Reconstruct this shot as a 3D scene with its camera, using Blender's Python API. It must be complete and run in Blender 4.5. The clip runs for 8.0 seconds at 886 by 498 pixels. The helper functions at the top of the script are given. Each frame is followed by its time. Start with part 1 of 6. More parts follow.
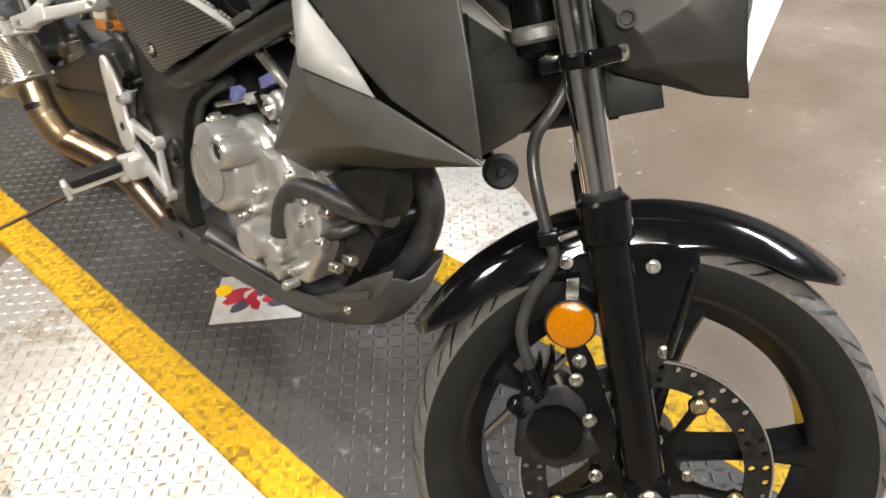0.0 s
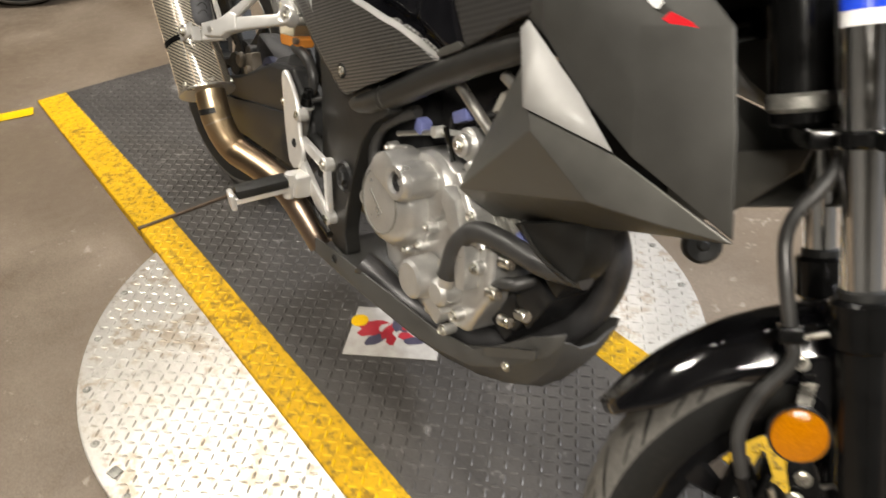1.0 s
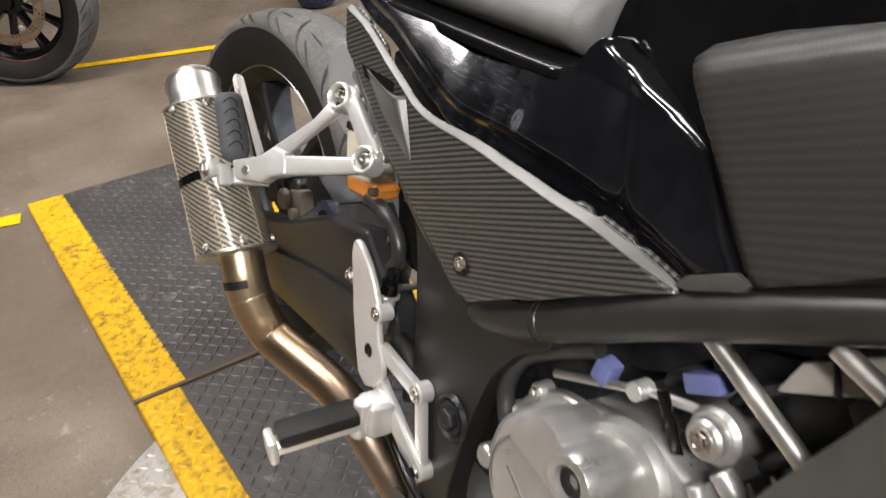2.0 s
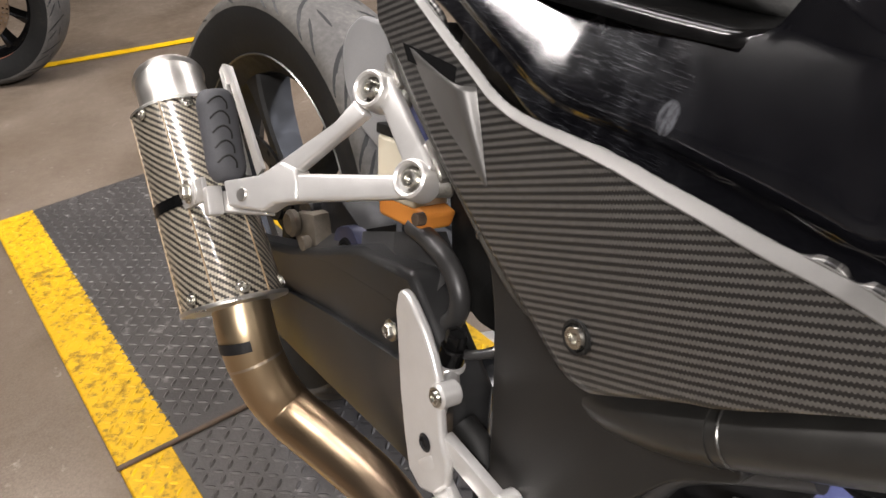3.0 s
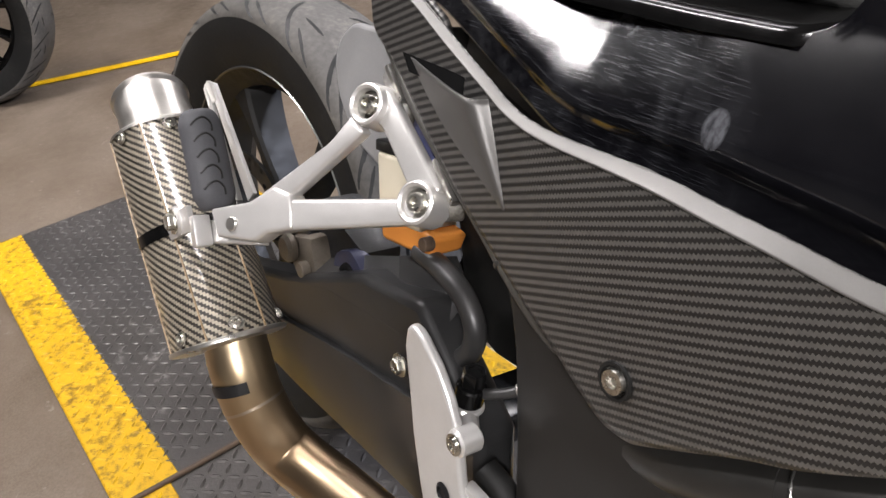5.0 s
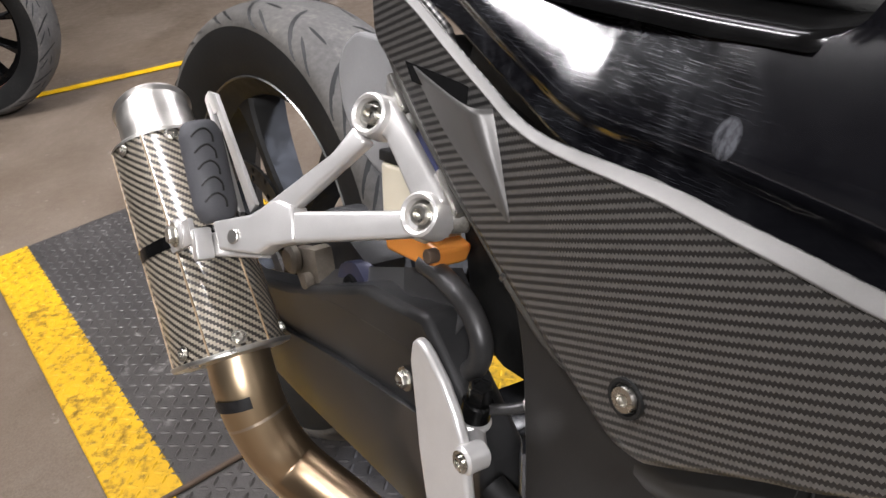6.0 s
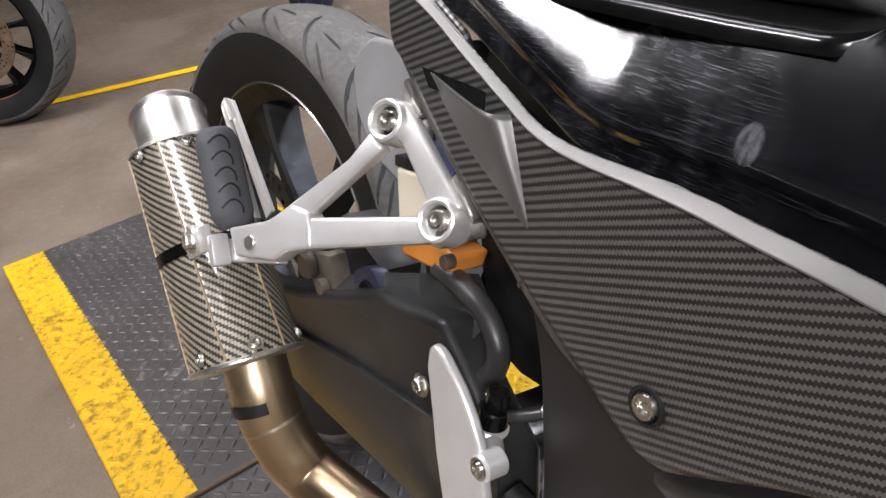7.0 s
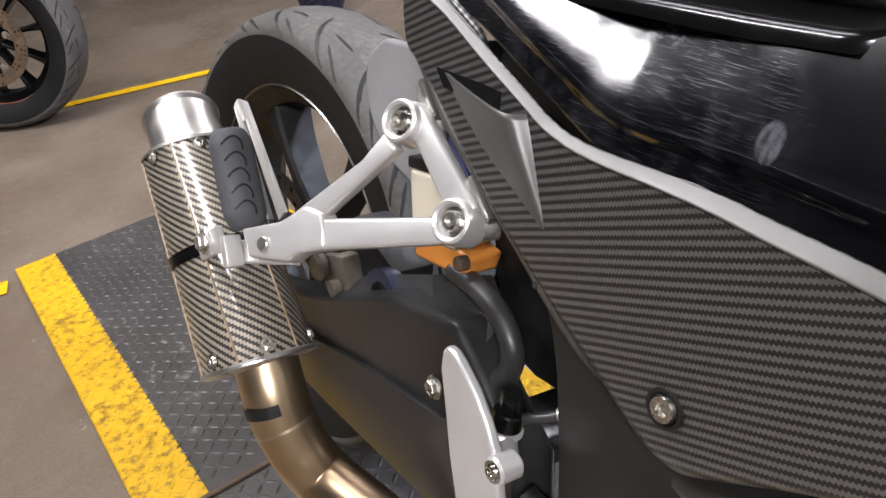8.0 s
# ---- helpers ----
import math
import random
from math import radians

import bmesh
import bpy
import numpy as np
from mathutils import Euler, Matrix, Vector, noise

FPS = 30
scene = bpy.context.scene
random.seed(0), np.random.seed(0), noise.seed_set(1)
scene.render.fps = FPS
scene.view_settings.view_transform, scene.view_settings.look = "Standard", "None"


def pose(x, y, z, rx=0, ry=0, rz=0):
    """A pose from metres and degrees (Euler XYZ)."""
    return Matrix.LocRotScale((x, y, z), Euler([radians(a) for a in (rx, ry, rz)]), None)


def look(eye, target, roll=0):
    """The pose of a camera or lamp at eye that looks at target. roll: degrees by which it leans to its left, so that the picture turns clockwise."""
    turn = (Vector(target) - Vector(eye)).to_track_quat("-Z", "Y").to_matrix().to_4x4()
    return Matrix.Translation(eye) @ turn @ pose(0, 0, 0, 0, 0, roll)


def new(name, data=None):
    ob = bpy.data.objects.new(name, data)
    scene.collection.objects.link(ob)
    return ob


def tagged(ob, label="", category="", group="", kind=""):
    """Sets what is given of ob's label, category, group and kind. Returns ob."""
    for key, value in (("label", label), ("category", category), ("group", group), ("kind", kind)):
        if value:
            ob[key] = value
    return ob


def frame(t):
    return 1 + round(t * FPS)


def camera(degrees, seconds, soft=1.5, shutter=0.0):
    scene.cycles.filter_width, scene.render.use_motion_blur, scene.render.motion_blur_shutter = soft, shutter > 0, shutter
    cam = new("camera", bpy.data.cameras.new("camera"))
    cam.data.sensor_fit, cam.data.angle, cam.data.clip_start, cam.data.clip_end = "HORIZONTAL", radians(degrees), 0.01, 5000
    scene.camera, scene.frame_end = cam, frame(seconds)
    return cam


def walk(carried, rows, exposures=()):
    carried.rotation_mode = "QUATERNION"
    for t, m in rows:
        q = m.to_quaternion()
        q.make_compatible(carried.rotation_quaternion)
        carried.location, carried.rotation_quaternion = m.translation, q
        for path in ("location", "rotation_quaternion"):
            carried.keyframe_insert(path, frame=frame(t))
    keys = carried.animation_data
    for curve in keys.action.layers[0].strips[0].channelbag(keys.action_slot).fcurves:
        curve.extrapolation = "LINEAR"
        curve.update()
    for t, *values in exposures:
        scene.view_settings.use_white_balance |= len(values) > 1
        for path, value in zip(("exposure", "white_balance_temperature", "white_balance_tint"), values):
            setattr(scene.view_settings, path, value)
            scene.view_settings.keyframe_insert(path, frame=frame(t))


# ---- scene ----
cam = camera(59.3, 8.0, soft=1.5, shutter=0.25)
PATH = [
    (0, (1.908, -0.257, 1.097), (0.772, 0.782, -0.18), -6.6),
    (0.3, (1.971, -0.287, 1.098), (0.738, 0.663, -0.159), -6.2),
    (0.5, (1.959, -0.297, 1.093), (0.689, 0.625, -0.147), -5.5),
    (0.6, (1.932, -0.304, 1.1), (0.664, 0.614, -0.144), -5.2),
    (0.9, (1.822, -0.306, 1.079), (0.502, 0.612, -0.111), -3.8),
    (1, (1.767, -0.304, 1.074), (0.439, 0.613, -0.108), -3.4),
    (1.2, (1.649, -0.305, 1.06), (0.302, 0.622, -0.092), -2.6),
    (1.5, (1.482, -0.268, 1.029), (0.106, 0.673, -0.074), -2.1),
    (2, (1.241, -0.126, 0.992), (-0.169, 0.821, -0.064), -2.7),
    (2.2, (1.172, -0.076, 0.964), (-0.253, 0.858, -0.083), -3.2),
    (3.3, (0.969, -0.041, 0.892), (-0.409, 0.905, -0.208), -5.2),
    (3.5, (0.96, -0.039, 0.885), (-0.417, 0.903, -0.217), -5.4),
    (4, (0.946, -0.021, 0.891), (-0.435, 0.924, -0.203), -6.0),
    (4.5, (0.944, -0.017, 0.89), (-0.441, 0.932, -0.197), -6.4),
    (6, (0.932, -0.004, 0.886), (-0.475, 0.937, -0.18), -7.5),
    (6.5, (0.93, -0.004, 0.885), (-0.488, 0.927, -0.174), -7.8),
    (7, (0.928, -0.006, 0.887), (-0.5, 0.916, -0.167), -8.1),
    (7.5, (0.927, -0.007, 0.886), (-0.51, 0.907, -0.162), -8.3),
    (8, (0.924, -0.008, 0.884), (-0.521, 0.899, -0.159), -8.4),
]
EXPOSURES = [(0, 0.95, 6550, 10), (1, 0.86, 6800, 9), (1.5, 0.86, 6900, 8), (2, 0.90, 6250, 12), (3.5, 0.88, 6350, 15), (6, 0.88, 6000, 15), (8, 0.88, 5950, 15)]
walk(cam, [(t, look(eye, target, roll)) for t, eye, target, roll in PATH], EXPOSURES)

# ---- world and lamps ----
world = bpy.data.worlds.new("world")
scene.world = world
world.use_nodes = True
world.node_tree.nodes["Background"].inputs[0].default_value = (0.9, 0.93, 1.0, 1)
world.node_tree.nodes["Background"].inputs[1].default_value = 0.018


def lamp(name, x, y, z, tx, ty, tz, sx, sy, watts, colour):
    d = bpy.data.lights.new(name, "AREA")
    d.shape, d.size, d.size_y, d.energy, d.color = "RECTANGLE", sx, sy, watts, colour
    ob = new(name, d)
    ob.matrix_world = look((x, y, z), (tx, ty, tz))
    return ob


# All unseen: placed to give the highlights and the general brightness.
LAMPS = [
    (-1.25, -1.05, 3.3, 1.2, 0.32, 62, (1.0, 0.95, 0.88)),
    # The next two are added to brighten the floor and the front end.
    (3.1, 3.6, 3.2, 1.8, 0.4, 335, (0.86, 0.90, 1.0)),
    (3.5, -1.7, 3.3, 2.0, 0.4, 185, (1.0, 0.95, 0.88)),
    (-2.1, 2.5, 3.3, 0.7, 0.7, 16, (1.0, 0.94, 0.86)),
    (-1.0, 3.8, 3.3, 0.9, 0.9, 30, (1.0, 0.96, 0.92)),
    (-1.3, 0.25, 3.3, 3.0, 0.30, 27, (1.0, 0.95, 0.90)),
]
for lx, ly, lz, lsx, lsy, lw, lc in LAMPS:
    lamp("unseen_ceiling_lamp", lx, ly, lz - 0.04, lx, ly, 0, lsx, lsy, lw, lc)


# ---- materials ----
def nodes_of(name):
    m = bpy.data.materials.new(name)
    m.use_nodes = True
    t = m.node_tree
    return m, t, t.nodes["Principled BSDF"]


def link(t, a, b):
    t.links.new(a, b)


def coords(t, scale, kind="Object"):
    c = t.nodes.new("ShaderNodeTexCoord")
    mp = t.nodes.new("ShaderNodeMapping")
    mp.inputs["Scale"].default_value = scale if isinstance(scale, tuple) else (scale,) * 3
    link(t, c.outputs[kind], mp.inputs["Vector"])
    return mp.outputs["Vector"]


def noise_tex(t, vec, scale, detail=4.0, rough=0.55):
    n = t.nodes.new("ShaderNodeTexNoise")
    n.inputs["Scale"].default_value = scale
    n.inputs["Detail"].default_value = detail
    n.inputs["Roughness"].default_value = rough
    link(t, vec, n.inputs["Vector"])
    return n.outputs["Fac"]


def ramp(t, fac, stops):
    r = t.nodes.new("ShaderNodeValToRGB")
    e = r.color_ramp.elements
    e[0].position, e[0].color = stops[0][0], (*stops[0][1], 1)
    e[1].position, e[1].color = stops[-1][0], (*stops[-1][1], 1)
    for p, c in stops[1:-1]:
        k = e.new(p)
        k.color = (*c, 1)
    link(t, fac, r.inputs["Fac"])
    return r.outputs["Color"]


def grey(v):
    return (v, v, v)


def math_node(t, op, a, b=None):
    n = t.nodes.new("ShaderNodeMath")
    n.operation = op
    for k, v in enumerate((a, b)):
        if v is None:
            continue
        if isinstance(v, (int, float)):
            n.inputs[k].default_value = v
        else:
            link(t, v, n.inputs[k])
    return n.outputs[0]


def mix_col(t, fac, a, b, mode="MIX"):
    n = t.nodes.new("ShaderNodeMix")
    n.data_type, n.blend_type = "RGBA", mode
    for k, v in ((0, fac), (6, a), (7, b)):
        if isinstance(v, (int, float)):
            n.inputs[k].default_value = v
        elif isinstance(v, tuple):
            n.inputs[k].default_value = (*v, 1)
        else:
            link(t, v, n.inputs[k])
    return n.outputs[2]


def bump(t, p, height, strength, dist=0.001):
    b = t.nodes.new("ShaderNodeBump")
    b.inputs["Strength"].default_value = strength
    b.inputs["Distance"].default_value = dist
    link(t, height, b.inputs["Height"])
    link(t, b.outputs["Normal"], p.inputs["Normal"])


def plain(name, dark, light, rough, metal=0.0, scale=40.0, fine=600.0, bumps=0.15, coat=0.0, rough_var=0.12, spec=0.5):
    """A surface with colour and gloss that vary at two scales, and a fine grain."""
    m, t, p = nodes_of(name)
    v = coords(t, 1.0)
    big, small = noise_tex(t, v, scale), noise_tex(t, v, fine, 2.0)
    both = math_node(t, "ADD", math_node(t, "MULTIPLY", big, 0.7), math_node(t, "MULTIPLY", small, 0.3))
    link(t, ramp(t, both, [(0.3, dark), (0.7, light)]), p.inputs["Base Color"])
    link(t, ramp(t, big, [(0.3, grey(max(0.02, rough - rough_var))), (0.7, grey(min(1, rough + rough_var)))]), p.inputs["Roughness"])
    p.inputs["Metallic"].default_value = metal
    p.inputs["Coat Weight"].default_value = coat
    p.inputs["Coat Roughness"].default_value = 0.04
    p.inputs["Specular IOR Level"].default_value = spec
    if bumps:
        bump(t, p, small, bumps, 0.0006)
    return m


SATIN = plain("satin_charcoal_paint", (0.030, 0.029, 0.027), (0.040, 0.039, 0.036), 0.36, 0.5, fine=1500, bumps=0.05, rough_var=0.03)
ARM_PAINT = plain("dark_charcoal_paint", (0.030, 0.030, 0.030), (0.042, 0.042, 0.042), 0.33, 0.45, fine=1500, bumps=0.05, rough_var=0.03)
DARK_STEEL = plain("dark_satin_steel", (0.10, 0.10, 0.095), (0.15, 0.148, 0.14), 0.34, 0.85, scale=30, bumps=0.05)
SHROUD = plain("metallic_charcoal_paint", (0.098, 0.096, 0.088), (0.120, 0.117, 0.107), 0.50, 0.70, fine=1500, bumps=0.04, rough_var=0.03)
PLASTIC = plain("black_plastic", (0.006, 0.006, 0.006), (0.013, 0.013, 0.012), 0.5, fine=900, bumps=0.25, spec=0.25)
SATIN_BLACK = plain("satin_black_metal", (0.0025, 0.0025, 0.0025), (0.005, 0.005, 0.005), 0.17, bumps=0.05, rough_var=0.05, spec=0.3)
BELLY = plain("grey_plastic", (0.034, 0.033, 0.031), (0.058, 0.056, 0.052), 0.55, scale=14, bumps=0.3)
RUBBER = plain("black_rubber", (0.007, 0.007, 0.007), (0.013, 0.013, 0.012), 0.55, bumps=0.2, spec=0.3)
HOLE_SHADE = plain("hole_shade_black", (0.003, 0.003, 0.003), (0.005, 0.005, 0.005), 0.9, bumps=0.0, spec=0.1)
HOSE = plain("rubber_hose", (0.020, 0.020, 0.020), (0.034, 0.033, 0.032), 0.42, bumps=0.1)
ALU = plain("painted_aluminium", (0.58, 0.57, 0.55), (0.68, 0.67, 0.65), 0.34, 0.55, scale=25, fine=1200, bumps=0.06, rough_var=0.04)
CAST = plain("cast_aluminium", (0.42, 0.415, 0.40), (0.58, 0.57, 0.55), 0.38, 0.75, scale=22, fine=500, bumps=0.35)
CAST_DARK = plain("grimy_cast_aluminium", (0.10, 0.10, 0.09), (0.36, 0.35, 0.32), 0.5, 0.6, scale=60, fine=500, bumps=0.5)
SCOOP_DARK = plain("satin_charcoal_lacquer", (0.080, 0.077, 0.073), (0.100, 0.097, 0.092), 0.38, 0.35, fine=1500, bumps=0.05, rough_var=0.03)
LIP_SHEEN = plain("lip_sheen_grey", (0.125, 0.122, 0.115), (0.150, 0.146, 0.138), 0.44, 0.4, fine=1500, bumps=0.05, rough_var=0.03)
PIVOT = plain("satin_black_frame_paint", (0.013, 0.0125, 0.0115), (0.019, 0.0185, 0.017), 0.42, 0.3, fine=1200, bumps=0.25, rough_var=0.04)
BEIGE_BOX = plain("beige_box_plastic", (0.33, 0.31, 0.27), (0.42, 0.395, 0.35), 0.5, bumps=0.1)
# SHROUD's charcoal made darker: the upper panel's weaker light is in this colour.
SHROUD_SHADED = plain("shaded_charcoal_paint", (0.052, 0.051, 0.047), (0.066, 0.065, 0.060), 0.50, 0.5, fine=1500, bumps=0.05, rough_var=0.03)
RIM_BLACK = plain("gloss_black_rim_paint", (0.003, 0.003, 0.0035), (0.006, 0.006, 0.0065), 0.22, bumps=0.03, rough_var=0.05, spec=0.5)
STEEL = plain("brushed_steel", (0.50, 0.485, 0.45), (0.64, 0.62, 0.58), 0.38, 0.95, scale=30, bumps=0.04)
BOLT = plain("zinc_bolt", (0.45, 0.44, 0.40), (0.68, 0.66, 0.60), 0.3, 1.0, scale=80, bumps=0.1)
RIVET = plain("pale_gold_rivet", (0.42, 0.36, 0.22), (0.58, 0.50, 0.33), 0.32, 1.0, scale=80, bumps=0.05)
CHROME = plain("chrome", (0.80, 0.79, 0.77), (0.90, 0.89, 0.87), 0.09, 1.0, bumps=0.0, rough_var=0.04)


def gloss_paint():
    """Deep black lacquer with fine scratches and dull, dusty patches, paler where a lamp's haze lies."""
    m, t, p = nodes_of("gloss_black_paint")
    v = coords(t, 1.0)
    haze = ramp(t, noise_tex(t, v, 30, 8, 0.70), [(0.44, grey(0)), (0.72, grey(0.7))])
    fleck = ramp(t, noise_tex(t, v, 420, 2), [(0.66, grey(0)), (0.72, grey(1))])
    worn = ramp(t, noise_tex(t, v, 24, 3), [(0.36, grey(0.15)), (0.56, grey(1))])
    lines = math_node(t, "MULTIPLY", worn, ramp(t, noise_tex(t, coords(t, (38, 300, 4600)), 1.0, 2), [(0.61, grey(0)), (0.67, grey(1))]))
    sep = t.nodes.new("ShaderNodeSeparateXYZ")
    link(t, v, sep.inputs[0])
    du = math_node(t, "POWER", math_node(t, "ABSOLUTE", math_node(t, "DIVIDE", math_node(t, "SUBTRACT", sep.outputs[0], 0.678), 0.0080)), 2.0)
    dv = math_node(t, "POWER", math_node(t, "ABSOLUTE", math_node(t, "DIVIDE", math_node(t, "SUBTRACT", sep.outputs[2], 0.704), 0.0115)), 2.0)
    inside = ramp(t, math_node(t, "ADD", du, dv), [(0.6, grey(1)), (1.0, grey(0))])
    thumb = math_node(t, "MULTIPLY", inside, ramp(t, noise_tex(t, coords(t, (300, 300, 160)), 1.0, 4), [(0.35, grey(0.25)), (0.6, grey(1))]))
    # A smudge, its grey raised for the haze round the lamp's reflection.
    su = math_node(t, "POWER", math_node(t, "ABSOLUTE", math_node(t, "DIVIDE", math_node(t, "SUBTRACT", sep.outputs[0], 0.605), 0.062)), 2.0)
    sv = math_node(t, "POWER", math_node(t, "ABSOLUTE", math_node(t, "DIVIDE", math_node(t, "SUBTRACT", sep.outputs[2], 0.742), 0.027)), 2.0)
    smear = ramp(t, math_node(t, "ADD", math_node(t, "ADD", su, sv), math_node(t, "MULTIPLY", noise_tex(t, v, 60, 5, 0.65), 1.4)), [(0.55, grey(1)), (1.0, grey(0))])
    # Dust and scratches kept to the rear, where the lamp's glow shows them.
    glow_reach = ramp(t, sep.outputs[0], [(0.655, grey(1)), (0.70, grey(0.08))])
    haze = math_node(t, "MULTIPLY", glow_reach, math_node(t, "MAXIMUM", haze, smear))
    lines = math_node(t, "MULTIPLY", glow_reach, lines)
    dust = math_node(t, "MULTIPLY", haze, math_node(t, "ADD", 0.65, math_node(t, "MULTIPLY", fleck, 0.35)))
    link(t, mix_col(t, math_node(t, "ADD", math_node(t, "MULTIPLY", dust, 0.60), math_node(t, "MAXIMUM", math_node(t, "MULTIPLY", lines, 0.55), math_node(t, "MULTIPLY", thumb, 0.75))), (0.0035, 0.0035, 0.0045), (0.105, 0.108, 0.118)), p.inputs["Base Color"])
    link(t, ramp(t, math_node(t, "ADD", math_node(t, "MULTIPLY", dust, 0.5), math_node(t, "MULTIPLY", lines, 0.5)), [(0.0, grey(0.14)), (1.0, grey(0.46))]), p.inputs["Roughness"])
    p.inputs["Coat Weight"].default_value = 0.6
    link(t, ramp(t, dust, [(0.0, grey(0.09)), (1.0, grey(0.42))]), p.inputs["Coat Roughness"])
    bump(t, p, lines, 0.06, 0.0002)
    return m


GLOSS = gloss_paint()
GLOSS_CLEAN = plain("clean_gloss_black_paint", (0.0028, 0.0028, 0.0032), (0.0048, 0.0048, 0.0055), 0.10, bumps=0.0, coat=0.6, rough_var=0.03)
DISC = plain("brake_disc_steel", (0.014, 0.014, 0.0135), (0.030, 0.0295, 0.028), 0.40, 0.6, scale=60, bumps=0.1)
NAVY = plain("dark_navy_paint", (0.022, 0.024, 0.046), (0.036, 0.039, 0.070), 0.35, 0.3, bumps=0.05)
RUST_CAST = plain("brown_grimy_casting", (0.085, 0.072, 0.055), (0.17, 0.145, 0.115), 0.55, 0.3, scale=60, bumps=0.5)
BLUE_PLUG = plain("lilac_plug_plastic", (0.11, 0.13, 0.30), (0.17, 0.19, 0.40), 0.4, bumps=0.05)
GOLD = plain("dull_gold_rim_paint", (0.055, 0.040, 0.014), (0.10, 0.074, 0.028), 0.45, 0.4, bumps=0.1)
WHITE = plain("white_sticker", (0.72, 0.72, 0.72), (0.82, 0.82, 0.82), 0.35, bumps=0.0)
RED = plain("red_sticker", (0.55, 0.012, 0.02), (0.65, 0.02, 0.03), 0.35, bumps=0.0)
BLUE = plain("blue_sticker", (0.01, 0.05, 0.55), (0.02, 0.07, 0.65), 0.3, bumps=0.0)
VINYL = plain("black_seat_vinyl", (0.125, 0.125, 0.122), (0.165, 0.165, 0.16), 0.42, fine=700, bumps=0.9)
PEG_RUBBER = plain("grey_peg_rubber", (0.046, 0.047, 0.052), (0.070, 0.071, 0.078), 0.68, bumps=0.2)
SILVER = plain("silver_plastic_paint", (0.30, 0.295, 0.285), (0.35, 0.345, 0.335), 0.5, 0.0, fine=1500, bumps=0.05)
GREY_PLASTIC = plain("light_grey_plastic", (0.20, 0.20, 0.20), (0.25, 0.25, 0.25), 0.45, bumps=0.1)
DARK_METAL = plain("oily_dark_metal", (0.004, 0.004, 0.005), (0.014, 0.014, 0.014), 0.4, 0.0, scale=70, bumps=0.4, spec=0.35)
CREASE = plain("tan_resin_edge", (0.20, 0.14, 0.08), (0.30, 0.22, 0.13), 0.35, bumps=0.0)
HEADER = plain("sooty_steel", (0.045, 0.044, 0.045), (0.10, 0.098, 0.10), 0.45, 0.6, scale=18, bumps=0.3)
RUST = plain("rusty_rod", (0.035, 0.022, 0.014), (0.10, 0.065, 0.04), 0.75, scale=60, bumps=0.6)


def twill(name, cell, dark, light, coat, rough, lacquer=0.08, metal=0.3, kind="UV"):
    """Woven carbon: diagonal steps of warp and weft under a lacquer. The coordinates are in metres."""
    m, t, p = nodes_of(name)
    v = coords(t, 1.0 / cell, kind)
    sep = t.nodes.new("ShaderNodeSeparateXYZ")
    link(t, v, sep.inputs[0])
    i, j = math_node(t, "FLOOR", sep.outputs[0]), math_node(t, "FLOOR", sep.outputs[1])
    k = math_node(t, "FLOORED_MODULO", math_node(t, "ADD", i, j), 4.0)
    on = math_node(t, "LESS_THAN", k, 1.9)
    fine = noise_tex(t, v, 0.35, 3.0)
    a = mix_col(t, on, dark, light)
    link(t, mix_col(t, math_node(t, "MULTIPLY", fine, 0.6), a, grey(0.02)), p.inputs["Base Color"])
    link(t, mix_col(t, on, grey(rough + 0.12), grey(rough)), p.inputs["Roughness"])
    p.inputs["Metallic"].default_value = metal
    p.inputs["Coat Weight"].default_value = coat
    p.inputs["Coat Roughness"].default_value = lacquer
    bump(t, p, on, 0.12, 0.0003)
    return m


CARBON = twill("carbon_tail", 0.00187, (0.016, 0.015, 0.014), (0.165, 0.160, 0.149), 0.6, 0.40, 0.34, 0.52)
CARBON_PIPE = twill("carbon_silencer", 0.0024, (0.026, 0.021, 0.015), (0.45, 0.40, 0.31), 0.9, 0.28)
CARBON_TANK = twill("carbon_tank_pad", 0.0026, (0.028, 0.027, 0.026), (0.047, 0.045, 0.043), 0.0, 0.40)


def titanium():
    m, t, p = nodes_of("heat_tinted_titanium")
    c = t.nodes.new("ShaderNodeTexCoord")
    sep = t.nodes.new("ShaderNodeSeparateXYZ")
    link(t, c.outputs["UV"], sep.inputs[0])
    n = noise_tex(t, coords(t, 1.0), 22, 3)
    along = math_node(t, "ADD", sep.outputs[1], math_node(t, "MULTIPLY", n, 0.05))
    link(t, ramp(t, along, [(0.0, (0.56, 0.48, 0.38)), (0.08, (0.52, 0.41, 0.27)), (0.25, (0.52, 0.40, 0.25)),
                            (0.40, (0.46, 0.34, 0.21)), (0.55, (0.36, 0.26, 0.16)), (0.9, (0.26, 0.20, 0.155))]), p.inputs["Base Color"])
    p.inputs["Metallic"].default_value = 1.0
    link(t, ramp(t, n, [(0.3, grey(0.29)), (0.7, grey(0.36))]), p.inputs["Roughness"])
    return m


TITAN = titanium()


def tyre_rubber(name, dark, mid, light):
    m, t, p = nodes_of(name)
    v = coords(t, 1.0)
    a, b = noise_tex(t, v, 9, 5), noise_tex(t, v, 140, 4)
    both = math_node(t, "ADD", math_node(t, "MULTIPLY", a, 0.6), math_node(t, "MULTIPLY", b, 0.4))
    link(t, ramp(t, both, [(0.3, dark), (0.55, mid), (0.75, light)]), p.inputs["Base Color"])
    p.inputs["Roughness"].default_value = 0.66
    p.inputs["Specular IOR Level"].default_value = 0.25
    bump(t, p, b, 0.25, 0.001)
    return m


TYRE = tyre_rubber("tyre_sidewall_rubber", (0.0045, 0.0045, 0.0045), (0.008, 0.008, 0.0075), (0.020, 0.0185, 0.0165))
